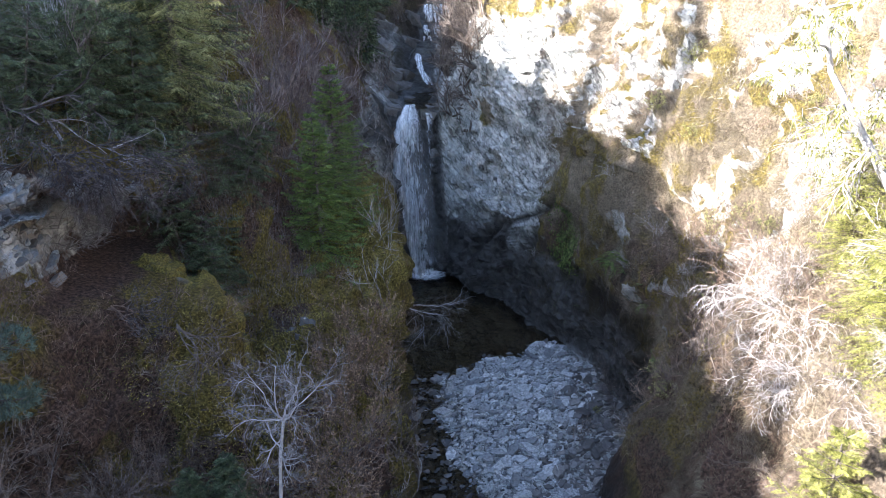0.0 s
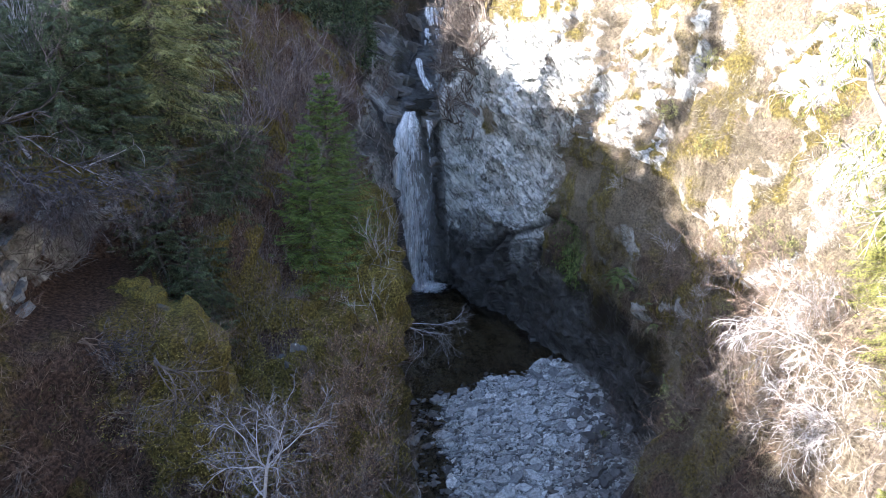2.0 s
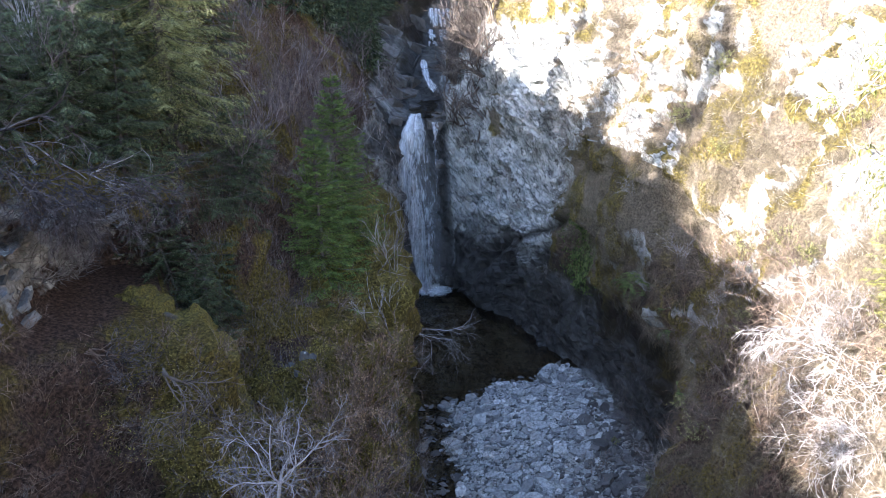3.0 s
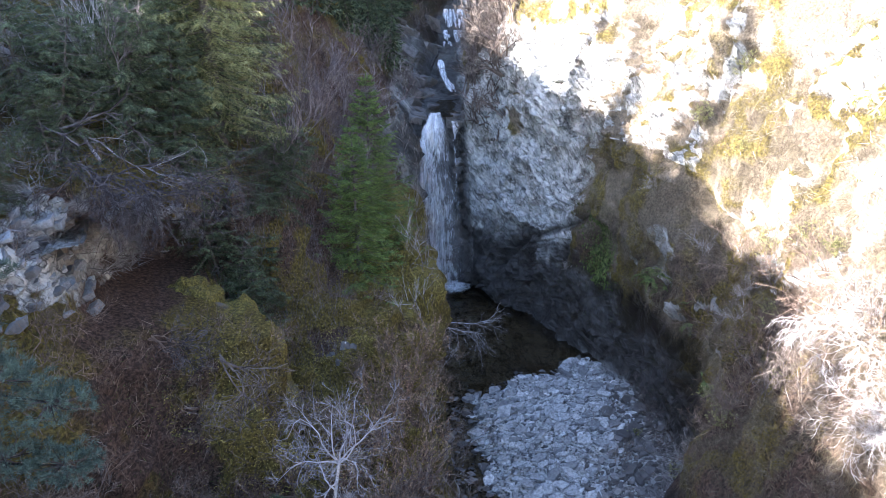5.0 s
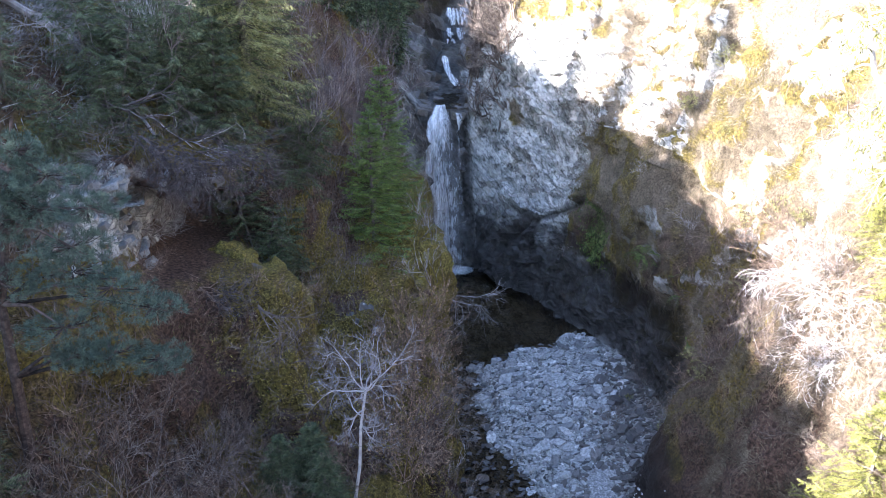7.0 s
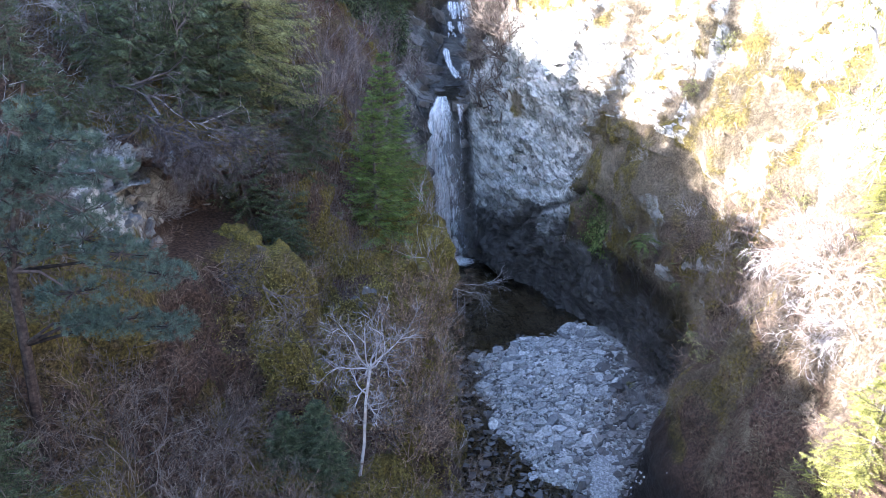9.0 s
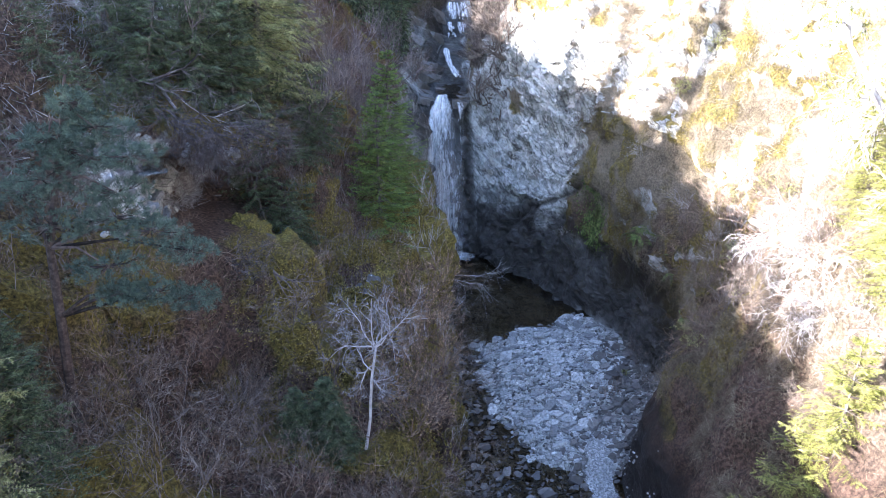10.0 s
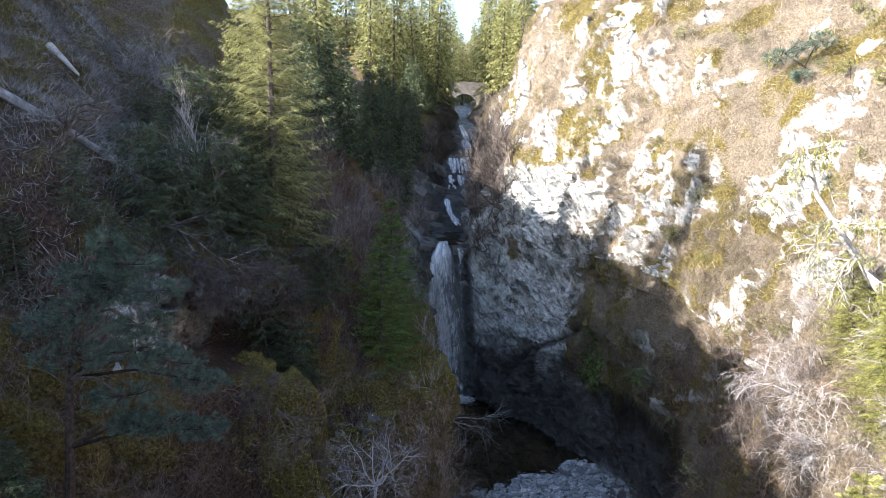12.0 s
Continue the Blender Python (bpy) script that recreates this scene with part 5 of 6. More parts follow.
# lit trees of the upper woods, sunlight already in their needle colour
tall = [spruce("spruce_tree", "tall ragged spruce of the glen's upper woods", 70 + k, 13.0, 2.7, sunlit_olive_m, 34, 6, 7, 2, 0.1, 0.4, 0.6, group="upper woods", sag=0.6, fat=2.0, limbs=False) for k in range(4)]
tree_places = [(-16.0, 58), (-15.4, 66)]
tree_places += [(-12.6, 86), (-11.2, 93), (-9.6, 88), (-8.0, 95), (-6.6, 90), (-5.2, 97), (-4.0, 93), (-3.4, 101), (-7.2, 103), (-10.0, 100)]
tree_places += [(4.0, 92), (5.2, 88), (6.4, 95), (5.0, 100), (7.2, 84), (4.4, 107), (8.2, 90), (6.6, 104), (9.4, 98)]
tree_places += spots(rnd, 8, -26, -14, 104, 130, 3.4) + spots(rnd, 20, -10, 14, 135, 175, 2.8) + spots(rnd, 8, 20, 34, 24, 66, 3.0)
plant(tall, tree_places, rnd, (0.95, 1.45), 2)

# undergrowth
open_bank = (CENT[..., 0] > -8.8) & (CENT[..., 1] > 17.5) & (CENT[..., 1] < 37)
near = (CENT[..., 1] > 4) & (CENT[..., 1] < 70)
cave = HOLLOW[:-1, :-1]
leftside = near & (cave < 0.08) & (LN < 4.6) & (LN > 1.2) & (CENT[..., 0] > -30)
rightside = near & (LN > 6.4) & (LN < 11.2) & (CENT[..., 0] < 40)
clump = smooth(-0.2, 0.3, fbm(CENT, 1.2, 3, 88))
blades("brushwood", 56000, leftside * (1.0 - 0.8 * RK) * (CENT[..., 1] < 50) * (1 - 0.6 * (CENT[..., 1] < 14)) * (0.3 + clump) * (1 - 0.8 * open_bank), 1, 0.5, 0.016, brown_twig_m, "tangle of thin dead stems and heather over the slope", "undergrowth", 0.55, 0.5)
blades("heather", 26000, leftside * (CENT[..., 1] > 23) * (CENT[..., 1] < 48) * (CENT[..., 0] > -13) * (CENT[..., 0] < -5.6) * (0.15 + 0.85 * (CENT[..., 0] > -9.6)) * (1 - 0.75 * open_bank) * (1.0 - 0.8 * RK), 4, 1.0, 0.009, haze_m, "haze of thin upright purple-brown saplings", "undergrowth", 0.3, 0.8)
blades("dry_grass", 80000, rightside * np.clip(1.0 - 1.1 * RK, 0, 1) * (LN > 8) * (0.15 + clump), 2, 0.36, 0.013, grass_m, "bleached tussocks of dry grass between the crags", "grass", 0.45, 0.35, 0.28)
blades("moss_grass", 70000, (leftside | (rightside & (LN < 9) & (CENT[..., 1] > 27))) * np.clip(1.0 - 1.1 * RK, 0, 1) * (0.3 + clump) * (1 - 0.75 * open_bank), 3, 0.16, 0.013, fern_m, "short green and ochre moss and grass", "grass", 0.6, 0.4, 0.2)
mossy = leftside & (LN > 2.9) & (CENT[..., 1] > 17) & (CENT[..., 1] < 42)
blades("moss", 90000, mossy * smooth(-0.1, 0.25, fbm(CENT, 2.6, 3, 93)) * (0.35 + smooth(3.1, 3.6, LN)), 8, 0.08, 0.03, moss_m, "thick ochre and yellow-green moss on the rocks", "moss", 0.7, 0.3, 0.1)
blades("heath", 36000, rightside * np.clip(1.05 - RK, 0, 1) * (LN > 8.6) * smooth(0.0, 0.3, fbm(CENT, 2.4, 3, 91)), 6, 0.42, 0.016, brown_twig_m, "russet heather and dead bracken on the sunlit slope", "heather", 0.5, 0.5)
blades("bleached_grass", 45000, rightside * (LN > 9.0) * np.clip(1.0 - RK, 0.02, 1) * (0.2 + clump), 7, 0.5, 0.024, pale_grass_m, "pale bleached grass hanging over the upper crags", "grass", 0.5, 0.3, 0.28)
wallside = rightside & (LN > 7.3) & (LN < 9.4) & (CENT[..., 1] > 13) & (CENT[..., 1] < 43)
blades("wall_grass", 70000, wallside * np.clip(1.05 - RK, 0.08, 1) * (0.15 + clump), 5, 0.55, 0.009, drab_m, "long drab grass and dead bracken hanging down the wall", "grass", 0.5, 0.3, 0.75)



def scrub(name, n, weight, seed, height, material, label):
    """Low leafless scrub, too tangled to count, as one heap of twigs."""
    p, nn, r = scatter(n, weight, seed)
    rng = random.Random(seed)
    b = Build()
    for q, w in zip(p, nn):
        h = height * rng.uniform(0.5, 1.2)
        for k in range(4):
            grow(rng, b, b, Vector(q) - Vector(w) * 0.1, Vector(w) * 0.6 + Vector((0, 0, 0.7)) + rvec(rng, 0.5), h, 0.014, 0, 2, 0.03, 0.8, 4, 0.3, 0.0, 3, 0.1)
    tagged(part(name, b, material, None), label, "undergrowth", kind="stuff")


sunny = rightside & (LN > 8.8) & (CENT[..., 1] > 20) & (CENT[..., 1] < 62)
scrub("scrub", 150, sunny * np.clip(1.1 - RK, 0.05, 1), 21, 1.2, brown_twig_m, "russet leafless scrub among the sunlit crags")
scrub("pale_scrub", 90, sunny * np.clip(1.1 - RK, 0.05, 1), 22, 1.1, twig_m, "greyish leafless scrub among the sunlit crags")

# ---- the bank of slabs ----


def slab(rng, length, width, thick):
    """A split plate of schist: angular outline, sloping broken edges, an uneven top."""
    n = rng.choice((4, 5, 5, 6, 7))
    b = Build()
    ring = []
    for k in range(n):
        a = 2 * math.pi * (k + rng.uniform(-0.42, 0.42)) / n
        ring.append((math.cos(a) * length * 0.5 * rng.uniform(0.72, 1.15), math.sin(a) * width * 0.5 * rng.uniform(0.72, 1.15)))
    dx, dy = rng.uniform(-0.12, 0.12) * length, rng.uniform(-0.12, 0.12) * width
    for z, s in ((-thick * 0.5, 1.02), (thick * 0.3, 1.0), (thick * 0.5, 0.86)):
        b.v += [(x * s + (dx if z > 0.4 * thick else 0), y * s + (dy if z > 0.4 * thick else 0), z + 0.16 * thick * rng.uniform(-1, 1)) for x, y in ring]
    for j in (0, 1):
        for k in range(n):
            k2 = (k + 1) % n
            b.f.append((j * n + k, j * n + k2, (j + 1) * n + k2, (j + 1) * n + k))
    b.f.append(tuple(2 * n + k for k in range(n)))
    b.f.append(tuple(n - 1 - k for k in range(n)))
    return b


def slabs():
    rng = random.Random(78)
    bank = thing("stone_bank", "bank of loose grey angular slabs beside the stream", "stones")
    shapes, wet_shapes = [], []
    for k in range(14):
        b = slab(rng, 1.0, rng.uniform(0.5, 0.8), rng.uniform(0.16, 0.3))
        me = bpy.data.meshes.new("stone")
        me.from_pydata(b.v, [], b.f)
        me.materials.append(stone_m)
        shapes.append(me)
        me = me.copy()
        me.materials[0] = wet_stone_m
        wet_shapes.append(me)

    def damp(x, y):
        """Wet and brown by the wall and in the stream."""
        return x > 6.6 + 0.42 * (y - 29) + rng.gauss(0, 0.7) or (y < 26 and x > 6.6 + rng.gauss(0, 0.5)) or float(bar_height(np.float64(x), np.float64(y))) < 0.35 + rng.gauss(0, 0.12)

    def place(lo, hi, tilt, dense):
        while True:
            x, y = rng.uniform(-1.9, 10.4), rng.uniform(16.5, 40.0)
            if x > np.interp(y, [a[0] for a in LINES[6]], [a[1] for a in LINES[6]]) + 0.1:
                continue
            if y < 25.2 and abs(x - np.interp(y, [17, 21, 24, 26], [5.3, 5.3, 5.6, 6.4])) < 0.7:
                continue
            if ground_z(x, y) > float(water_z(y)) + 0.7:
                continue
            bank_up = float(bar_height(np.float64(x), np.float64(y)))
            if bank_up > -0.6 and rng.random() < (dense if bank_up < 0.25 else 0.25 + bank_up):
                break
        s = lo + (hi - lo) * rng.random() ** 1.7
        z = ground_z(x, y) + rng.uniform(0.04, 0.17) * s
        if bank_up < 0.35 and rng.random() < 0.7:
            z = max(z, float(water_z(y)) + rng.uniform(-0.06, 0.02))
        m = pose(x, y, z, rng.gauss(6, tilt), rng.gauss(-7, tilt), rng.gauss(15, 32))
        return m, s

    for k in range(298):
        m, s = place(0.38, 1.1, 12, 0.4)
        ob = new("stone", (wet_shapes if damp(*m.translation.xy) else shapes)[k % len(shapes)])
        ob.parent = bank
        ob.matrix_basis = m @ Matrix.Scale(s, 4)
    dry_rest, wet_rest, mid_rest = Build(), Build(), Build()
    for k in range(6400):
        m, s = place(0.08, 0.32, 18, 0.45) if k > 1600 else place(0.26, 0.62, 13, 0.4)
        b = wet_rest if damp(*m.translation.xy) else (dry_rest if k > 1600 else mid_rest)
        o = slab(rng, s, s * rng.uniform(0.45, 0.85), s * rng.uniform(0.16, 0.32))
        i = len(b.v)
        b.v += [tuple(m @ Vector(v)) for v in o.v]
        b.f += [tuple(i + q for q in f) for f in o.f]
    tagged(part("shingle", dry_rest, shingle_m, bank), kind="stuff")
    tagged(part("rubble", mid_rest, stone_m, bank), kind="stuff")
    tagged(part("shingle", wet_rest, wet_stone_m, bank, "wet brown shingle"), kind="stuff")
    fine = Build()
    for k in range(2600):
        y = rng.uniform(17.5, 25.6)
        x = np.interp(y, [17, 21, 24, 26], [5.3, 5.3, 5.6, 6.4]) + rng.gauss(0, 0.45)
        m, s = pose(x, y, ground_z(x, y) + 0.02, rng.gauss(0, 15), rng.gauss(0, 15), rng.uniform(0, 360)), rng.uniform(0.05, 0.16)
        o = slab(rng, s, s * 0.8, s * 0.4)
        i = len(fine.v)
        fine.v += [tuple(m @ Vector(v)) for v in o.v]
        fine.f += [tuple(i + q for q in f) for f in o.f]
    tagged(part("gravel", fine, gravel_m, bank, "pale fine gravel"), kind="stuff")


slabs()


# ---- dead wood, rocks and ferns ----


def fallen_log(name, label, seed, pts, radius, limbs, limb_len, way, material):
    rng = random.Random(seed)
    th = thing(name, label, "log")
    b = Build()
    pts = [Vector(p) for p in pts]
    b.tube(pts, [radius * (1 - 0.75 * k / (len(pts) - 1)) for k in range(len(pts))], 8)
    part("trunk", b, material, th)
    for k in range(limbs):
        f = rng.uniform(0.15, 0.95) * (len(pts) - 1)
        i = int(f)
        s = pts[i].lerp(pts[i + 1], f - i)
        st, tw = Build(), Build()
        grow(rng, tw, st, s, Vector(way) + rvec(rng, 0.45), limb_len * rng.uniform(0.6, 1.2), radius * 0.2, 0, 3, 0.0, 0.7, 4, 0.34, 0.05, 5)
        limb = part("limb", st, material, th)
        tagged(part("twig", tw, material, limb), kind="stuff")
    return th


fallen_log("fallen_tree", "fallen grey tree trunk with bare broken limbs on the slope", 300, [(-20.4, 19.4, 25.2), (-18.5, 20.4, 23.85), (-16.9, 21.3, 22.6), (-15.0, 22.1, 21.0), (-14.0, 22.0, 19.8), (-13.1, 21.5, 19.0), (-12.3, 21.0, 18.0)], 0.2, 11, 2.8, (0.35, -0.3, -0.6), brash_m)
fallen_log("log", "short weathered log lying on the brash", 301, [(-20.8, 27.1, 26.55), (-20.1, 27.0, 25.9), (-19.4, 26.9, 25.2)], 0.2, 0, 1, (0, 0, 1), pale_twig_m)
put(shrub("dead_branch", "mass of grey dead branches hanging off the crag", 310, 2.8, 5, dead_twig_m, dead_twig_m, 0.45, 5, 3, -0.06, 0.02, 0.8, 0.04, (0.85, -0.25, -0.15), "dead branches"), -12.2, 20.6, 0, z=17.8, sink=0)
put(shrub("dead_branch", "mass of grey dead branches hanging off the crag", 311, 2.4, 5, dead_twig_m, dead_twig_m, 0.5, 5, 3, -0.1, 0.02, 0.8, 0.035, (0.7, -0.2, -0.45), "dead branches"), -11.6, 21.2, 0, z=17.5, sink=0)
put(shrub("dead_branch", "long dead branch sweeping down the crag", 312, 3.4, 2, dead_twig_m, dead_twig_m, 0.2, 4, 3, -0.03, 0.0, 0.6, 0.06, (0.9, 0.0, -0.55), "dead branches"), -13.9, 20.2, 0, z=19.6, sink=0)
put(shrub("dead_branch", "pale dead branches lying down the mossy rock", 313, 2.6, 4, twig_m, twig_m, 0.3, 4, 3, -0.05, 0.0, 0.6, 0.04, (0.8, -0.25, -0.6), "dead branches"), -8.75, 18.85, 0, z=12.5, sink=0)
put(shrub("dead_branch", "dark brown dead brushwood heaped on the mossy rock", 315, 1.9, 6, dead_twig_m, brown_twig_m, 0.4, 5, 3, -0.02, 0.0, 0.7, 0.022, (0.9, -0.1, -0.35), "dead branches"), -10.5, 18.6, 0, z=13.4, sink=0)
put(shrub("dead_branch", "grey uprooted dead crown lying in the sun on the slope", 314, 3.2, 7, twig_m, twig_m, 0.9, 5, 3, 0.0, 0.02, 0.9, 0.05, None, "dead branches"), -20.2, 36.0, 0)
for k, (x, y) in enumerate(((-19.6, 35.2), (-20.8, 34.8), (-19.0, 36.6))):
    put(shrub("dead_branch", "grey uprooted dead crown lying in the sun on the slope", 316 + k, 2.6, 7, brash_m, pale_twig_m, 0.9, 5, 3, 0.0, 0.02, 0.9, 0.04, None, "dead branches"), x, y, 70 * k)
upper = (CENT[..., 0] > -34) & (CENT[..., 0] < -13) & (CENT[..., 1] > 15) & (CENT[..., 1] < 46)
plant([copy_thing(greys[k], pose(0, 0, 0)) for k in range(3)], spots(rnd, 10, -24, -14.5, 16, 34, 1.5), rnd, (0.45, 0.8), 45)
plant([copy_thing(thick_twigs[k], pose(0, 0, 0)) for k in range(2)], spots(rnd, 13, -26, -15, 20, 40, 1.5), rnd, (0.4, 0.75), 70)
plant([copy_thing(dark[k], pose(0, 0, 0)) for k in range(2)], [(-18.4, 30.6), (-17.2, 31.6), (-16.0, 31.4), (-17.6, 29.4), (-15.2, 33.0)], rnd, (0.4, 0.5), 14)
blades("brash", 60000, upper * (CENT[..., 1] < 40) * (0.25 + smooth(-0.2, 0.2, fbm(CENT, 2.2, 3, 95))), 9, 0.6, 0.026, brash_m, "grey brash of felled branches strewn over the slope", "brash", 0.8, 0.25, 0.1)


def block(rng, length, width, thick):
    """An angular block broken along its bedding."""
    bm = bmesh.new()
    for k in range(16):
        sx, sy, sz = (rng.choice((-1, 1)) * rng.uniform(0.72, 1.0) for q in range(3))
        bm.verts.new((sx * length * 0.5 * rng.uniform(0.7, 1), sy * width * 0.5 * rng.uniform(0.7, 1), sz * thick * 0.5))
    hull = bmesh.ops.convex_hull(bm, input=bm.verts[:])
    bmesh.ops.delete(bm, geom=[g for g in hull["geom_interior"] if isinstance(g, bmesh.types.BMVert)], context="VERTS")
    bmesh.ops.dissolve_limit(bm, angle_limit=0.2, verts=bm.verts[:], edges=bm.edges[:])
    bmesh.ops.bevel(bm, geom=bm.edges[:], offset=0.03 * thick + 0.01, segments=1, affect="EDGES")
    me = bpy.data.meshes.new("block")
    bm.to_mesh(me)
    bm.free()
    return me


def rock_slab(rng, length, width, thick, label, place, turn, tilt, roll, material):
    me = block(rng, length, width, thick)
    me.materials.append(material)
    ob = new("rock", me)
    ob.matrix_world = pose(*place, tilt, roll, turn)
    tagged(ob, label, "rock", "slabs by the lip")


rng_r = random.Random(400)
for (x, y, up), size, turn, roll in (((-3.7, 59.6, 0.1), (1.7, 1.5, 0.9), 30, 24), ((-3.3, 61.6, 0.1), (1.3, 1.2, 1.1), 55, 20), ((-4.9, 58.6, 0.0), (2.4, 1.5, 0.8), 20, 30), ((-4.3, 60.8, 0.1), (1.7, 2.2, 0.9), 10, 28), ((-5.4, 60.0, 0.0), (1.6, 1.2, 0.8), 40, 26),
                                     ((-0.9, 52.9, 0.0), (1.0, 0.9, 0.5), 30, 5), ((-1.2, 52.3, 0.1), (1.5, 0.9, 0.7), 15, 8), ((-0.6, 51.9, 0.0), (1.1, 0.9, 0.8), 50, -8), ((-4.2, 52.4, 0.0), (1.2, 1.0, 0.6), 30, 12), ((-3.9, 53.2, 0.1), (1.6, 1.9, 0.5), 20, 14), ((-1.3, 54.4, 0.0), (1.0, 1.3, 0.5), 60, 6), ((-2.9, 56.4, 0.0), (1.0, 0.8, 0.4), 10, 8), ((-0.5, 55.0, 0.0), (1.4, 2.0, 0.7), 5, -10), ((0.4, 64.5, 0.0), (2.0, 1.6, 1.2), 30, -20), ((-3.3, 68.0, 0.0), (2.4, 1.8, 1.2), 10, 18), ((-3.3, 75.5, 0.0), (2.6, 2.0, 1.4), 35, 20), ((0.9, 74.2, 0.1), (1.8, 1.4, 1.5), 40, 0), ((1.4, 79.0, 0.0), (2.2, 2.0, 1.2), 80, -15)):
    rock_slab(rng_r, *size, "flat brown-grey bedrock block tilted beside the channel", (x, y, ground_z(x, y) + up), turn, rng_r.gauss(4, 5), roll, brown_rock_m)


for k in range(22):
    x, y = rng_r.uniform(-7.6, -3.2), rng_r.uniform(54.5, 68)
    l = rng_r.uniform(1.0, 2.6)
    rock_slab(rng_r, l, l * rng_r.uniform(0.5, 0.8), l * rng_r.uniform(0.25, 0.4), "flat brown-grey bedrock block tilted beside the channel", (x, y, ground_z(x, y) + 0.05), rng_r.gauss(25, 22), rng_r.gauss(4, 6), rng_r.gauss(26, 6), brown_rock_m)


def moss_rock_mat():
    """Damp schist under a thick patchy coat of moss."""
    m, ns, ls, bs = mat("mossy_rock")
    rock, high, cut = schist(ns, ls)
    fine = n_noise(ns, ls, 14.0, 8, 0.75)
    moss = n_ramp(ns, ls, fine, [(0.34, (0.018, 0.015, 0.004)), (0.5, (0.13, 0.105, 0.02)), (0.72, (0.36, 0.295, 0.06))])
    bare = n_mix(ns, ls, 0.85, rock, (0.03, 0.023, 0.017))
    cover = n_ramp(ns, ls, n_noise(ns, ls, 1.1, 8, 0.65), [(0.33, grey(0)), (0.44, grey(1))])
    ls.new(n_mix(ns, ls, cover, bare, moss), bs.inputs["Base Color"])
    bs.inputs["Roughness"].default_value = 0.9
    n_bump(ns, ls, n_mix(ns, ls, cover, high, fine), bs, 0.9, 0.12)
    return m


def boulder(material, label, place, size, turn, seed):
    """A rounded boulder, knobbly and half sunk in the slope."""
    bm = bmesh.new()
    bmesh.ops.create_icosphere(bm, subdivisions=4, radius=1.0)
    for v in bm.verts:
        d = v.co.normalized()
        q = d * 1.6 + Vector((seed, 0, 0))
        r = 1 + 0.32 * noise.noise(q) + 0.16 * noise.noise(q * 2.7) + 0.07 * noise.noise(q * 7)
        step = math.floor((d.z * 1.3 + 0.5 * noise.noise(q)) * 3) / 3
        v.co = Vector((d.x * r, d.y * r, (0.6 * d.z + 0.4 * step) * r))
        v.co = Vector((v.co.x * size[0], v.co.y * size[1], v.co.z * size[2]))
    me = bpy.data.meshes.new("mossy_rock")
    bm.to_mesh(me)
    bm.free()
    me.materials.append(material)
    ob = new("mossy_rock", me)
    ob.matrix_world = pose(*place, 0, 0, turn)
    tagged(ob, label, "rock", "mossy boulders")


def lichen_rock_mat():
    """Dark damp schist spotted with white crusts of lichen."""
    m, ns, ls, bs = mat("lichen_rock")
    rock, high, cut = schist(ns, ls)
    dark = n_mix(ns, ls, 0.8, rock, (0.035, 0.03, 0.028))
    spots_f = n_ramp(ns, ls, n_noise(ns, ls, 3.2, 9, 0.62), [(0.57, grey(0)), (0.61, grey(0.9))])
    ls.new(n_mix(ns, ls, spots_f, dark, (0.5, 0.51, 0.5)), bs.inputs["Base Color"])
    bs.inputs["Roughness"].default_value = 0.8
    n_bump(ns, ls, high, bs, 0.9, 0.1)
    return m


boulder(lichen_rock_mat(), "dark rock spotted with white lichen on the mossy slope", (-5.7, 23.5, 8.4), (0.75, 0.7, 1.2), 20, 91.0)
moss_rock_m = moss_rock_mat()
for k, (place, size, turn) in enumerate((((-9.5, 21.9, 11.6), (1.5, 1.4, 1.0), 20), ((-8.7, 21.2, 11.0), (1.2, 1.2, 1.2), 60), ((-8.4, 21.0, 9.7), (1.3, 1.2, 1.4), 110), ((-8.1, 20.8, 8.2), (1.3, 1.2, 1.4), 10), ((-9.5, 21.0, 10.0), (1.3, 1.1, 0.9), 80),
                                          ((-7.4, 19.5, 7.4), (1.0, 0.9, 1.0), 40), ((-10.6, 22.0, 12.6), (1.0, 1.0, 0.7), 30), ((-3.8, 26.8, 9.2), (0.8, 0.8, 0.8), 50), ((-3.1, 29.1, 9.0), (0.9, 1.0, 1.0), 20), ((-4.7, 24.2, 8.3), (0.9, 0.8, 0.7), 70), ((-3.1, 27.1, 8.0), (0.8, 0.9, 1.0), 0), ((-3.0, 30.7, 9.2), (0.8, 1.0, 0.9), 130), ((-3.3, 25.6, 7.6), (0.7, 0.8, 0.9), 15))):
    boulder(moss_rock_m, "rounded boulder under ochre and green moss on the slope", place, size, turn, 7.3 * k)


def crag():
    """The broken cliff of stacked blocks over the hollow."""
    rng = random.Random(410)
    th = thing("crag", "broken pale grey schist cliff overhanging a dark hollow", "rock")
    shapes = []
    for k in range(9):
        me = block(rng, 1.0, rng.uniform(0.55, 0.85), rng.uniform(0.18, 0.4))
        me.materials.append(crag_m)
        shapes.append(me)
    back = Vector((-0.5, 0.8, -0.3)).normalized()
    for k in range(150):
        if k < 110:
            p = Vector((rng.uniform(-14.8, -11.7), 18.0, rng.uniform(14.2, 17.7)))
        else:
            p = Vector((rng.uniform(-12.0, -9.4), 20.0, rng.uniform(16.3, 17.0)))
        hit = TREE.ray_cast(p - back * 8, back)[0]
        if hit is None:
            continue
        ob = new("block", shapes[k % 9])
        ob.parent = th
        s = rng.uniform(0.25, 0.85)
        ob.matrix_basis = pose(*(hit + back * rng.uniform(0.0, 0.2)), 14 + rng.gauss(0, 6), -24 + rng.gauss(0, 8), 20 + rng.gauss(0, 14)) @ Matrix.Scale(s, 4)


crag()


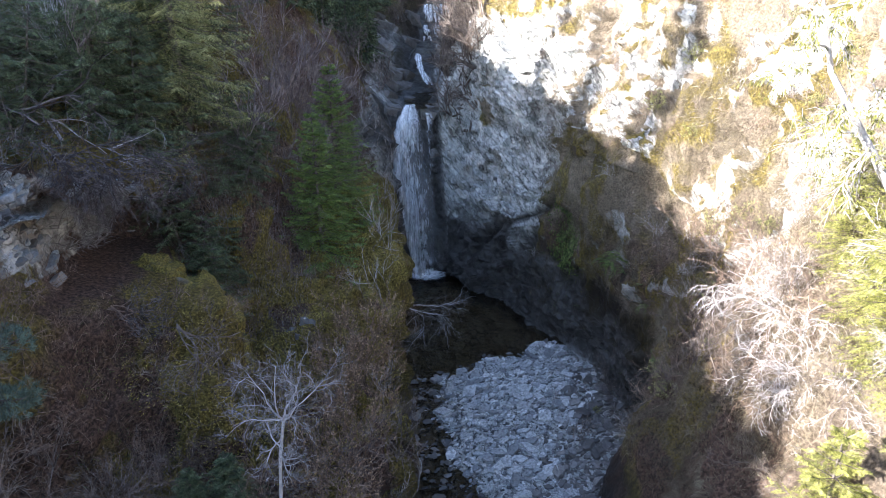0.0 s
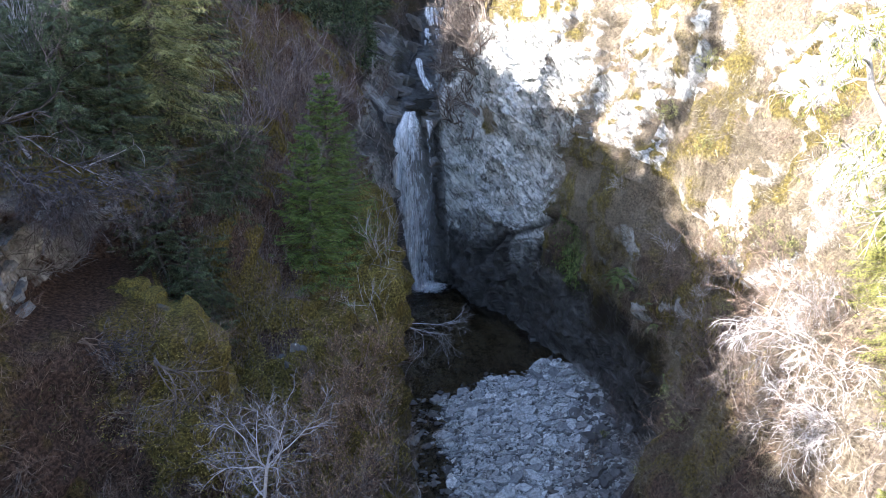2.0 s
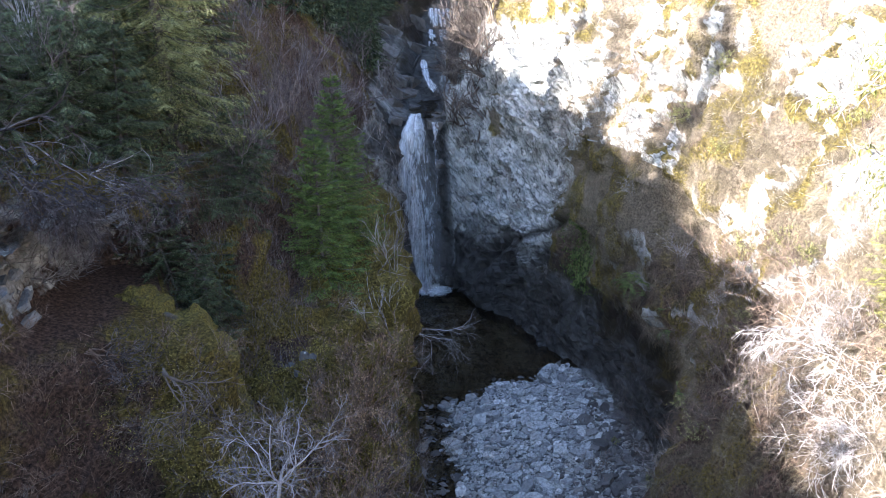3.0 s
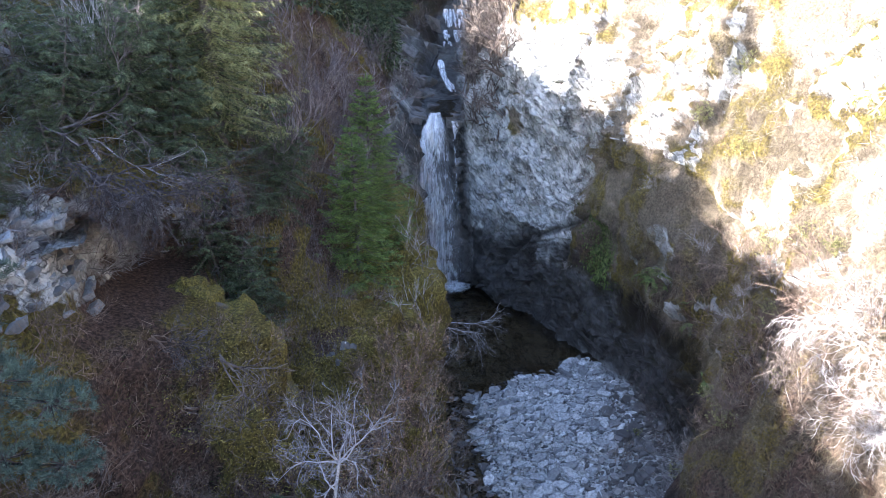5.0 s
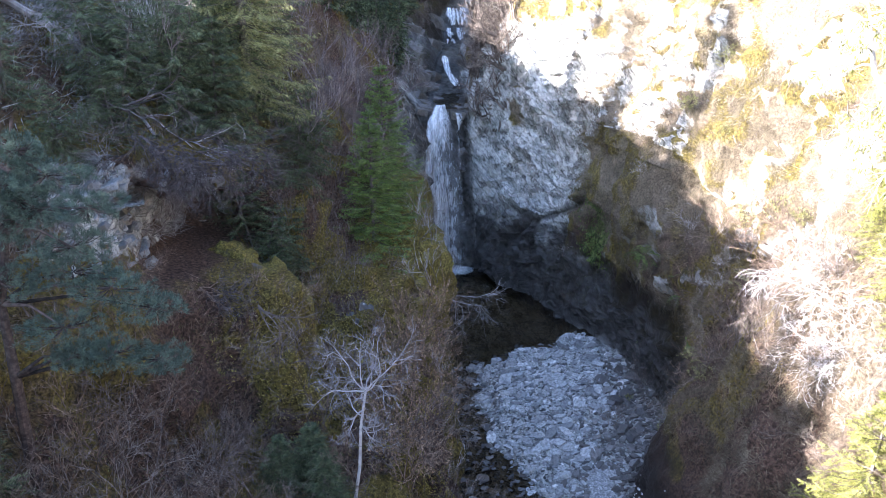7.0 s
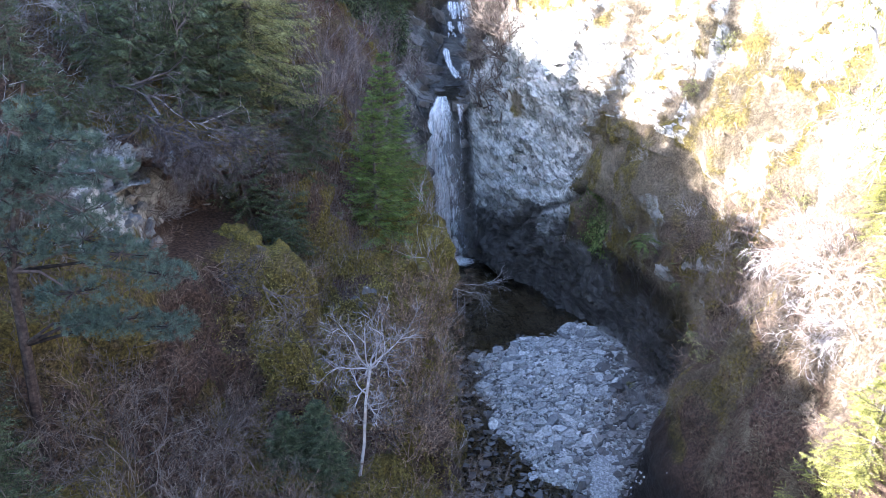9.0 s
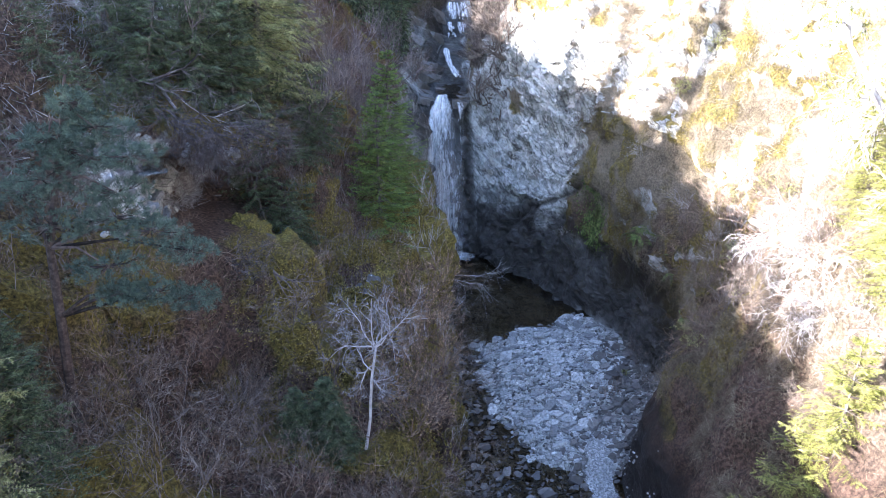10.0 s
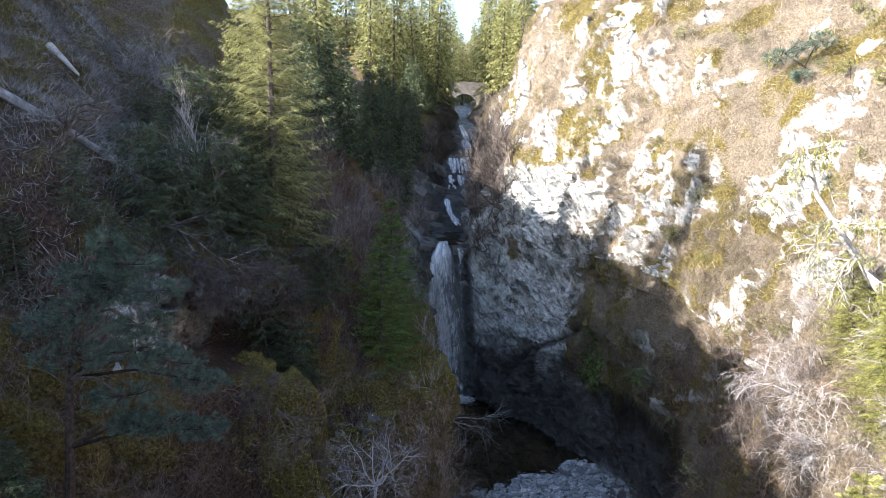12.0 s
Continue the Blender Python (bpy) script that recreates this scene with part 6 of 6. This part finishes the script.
def fern(seed):
    rng = random.Random(seed)
    th = thing("fern", "green fern tuft hanging from the damp rock wall", "fern", "ferns on the wall")
    for k in range(9):
        az = rng.uniform(0, 6.28)
        out, l = Vector((math.cos(az), math.sin(az), 0)), rng.uniform(0.6, 1.0)
        b, side = Build(), Vector((-math.sin(az), math.cos(az), 0))
        for s in range(16):
            f = s / 16
            c = out * (l * f) + Vector((0, 0, l * (0.7 * f - 0.95 * f * f)))
            for sg in (-1, 1):
                b.leaf(c, (side * sg + out * 0.45).normalized(), Vector((0, 0, 1)).cross(side * sg).normalized(), 0.2 * (1.05 - f) * l + 0.03, 0.055)
        tagged(part("frond", b, fern_m, th), kind="stuff")
    return th


def wall_point(x, y, z):
    hit = TREE.ray_cast(Vector((x - 8, y - 4, z + 4)), Vector((8, 4, -4)).normalized())[0]
    return hit if hit else Vector((x, y, z))


ferns = [fern(500 + k) for k in range(3)]
for k, (x, y, z) in enumerate(((9.4, 35.2, 7.5), (9.6, 34.6, 7.6), (9.8, 34.2, 7.5), (10.0, 33.1, 7.6), (10.2, 32.6, 8.4), (10.5, 31.2, 7.8), (10.4, 31.1, 6.8), (9.7, 34.8, 8.1), (10.0, 33.6, 8.2), (6.7, 42.4, 8.6), (8.0, 36.0, 8.0), (10.0, 28.0, 10.4), (9.2, 26.2, 6.6))):
    p = wall_point(x, y, z)
    m = pose(p.x, p.y, p.z, -15, -20, k * 67)
    if k < 3:
        ferns[k].matrix_world = m
    else:
        copy_thing(ferns[k % 3], m)


def ivy():
    rng = random.Random(520)
    th = thing("ivy", "curtain of glossy green ivy on the shaded wall", "ivy")
    b = Build()
    for k in range(2600):
        t = rng.random()
        p = wall_point(7.9 + rng.gauss(0, 0.25), 39.9 + rng.gauss(0, 0.8) * (1.2 - 0.5 * t), 9.0 - 4.0 * t)
        d = (Vector((-0.8, -0.4, 0.3)) + rvec(rng, 0.4)).normalized()
        w = Vector((rng.gauss(0, 0.5), rng.gauss(0, 0.5), -1)).normalized()
        b.leaf(p + d * 0.08, w, w.cross(d).normalized(), rng.uniform(0.12, 0.22), 0.12)
    tagged(part("foliage", b, fern_m, th), kind="stuff")


ivy()


def bridge():
    th = thing("stone_bridge", "old stone arch bridge over the stream far up the glen", "bridge")
    v, f = [], []
    n = 14
    for y in (109.2, 111.4):
        for k in range(n + 1):
            a = math.pi * k / n
            v.append((0.6 - 2.2 * math.cos(a), y, 26.6 + 2.3 * math.sin(a)))
        for k in range(n + 1):
            v.append((0.6 - 4.6 + 9.2 * k / n, y, 29.6 + 0.5 * math.sin(math.pi * k / n)))
    s = 2 * (n + 1)
    for k in range(n):
        a, b = k, n + 1 + k
        f += [(a, a + 1, b + 1, b), (s + a, s + b, s + b + 1, s + a + 1), (a, s + a, s + a + 1, a + 1), (b, b + 1, s + b + 1, s + b)]
    mesh_ob("arch", v, f, brown_rock_m, th)
    for y in (109.2, 111.2):
        b = Build()
        for k in range(n + 1):
            x, z = 0.6 - 4.6 + 9.2 * k / n, 29.6 + 0.5 * math.sin(math.pi * k / n)
            b.v += [(x, y, z), (x, y + 0.3, z), (x, y + 0.3, z + 0.8), (x, y, z + 0.8)]
        for k in range(n):
            for j in range(4):
                j2 = (j + 1) % 4
                b.f.append((4 * k + j, 4 * k + 4 + j, 4 * k + 4 + j2, 4 * k + j2))
        part("parapet", b, brown_rock_m, th)


bridge()

# dead twigs hung along the brow of the crag
for k, (x, y, z) in enumerate(((-12.0, 20.0, 17.9), (-11.2, 20.5, 17.8), (-10.4, 21.2, 17.6), (-9.7, 21.7, 17.5), (-12.4, 19.6, 18.4))):
    put(shrub("dead_branch", "grey dead twigs hanging over the hollow in the crag", 320 + k, 2.1, 4, dead_twig_m, dead_twig_m, 0.6, 5, 3, -0.05, 0.02, 0.9, 0.03, (0.75, -0.35, -0.05), "dead branches"), x, y, 0, z=z, sink=0)
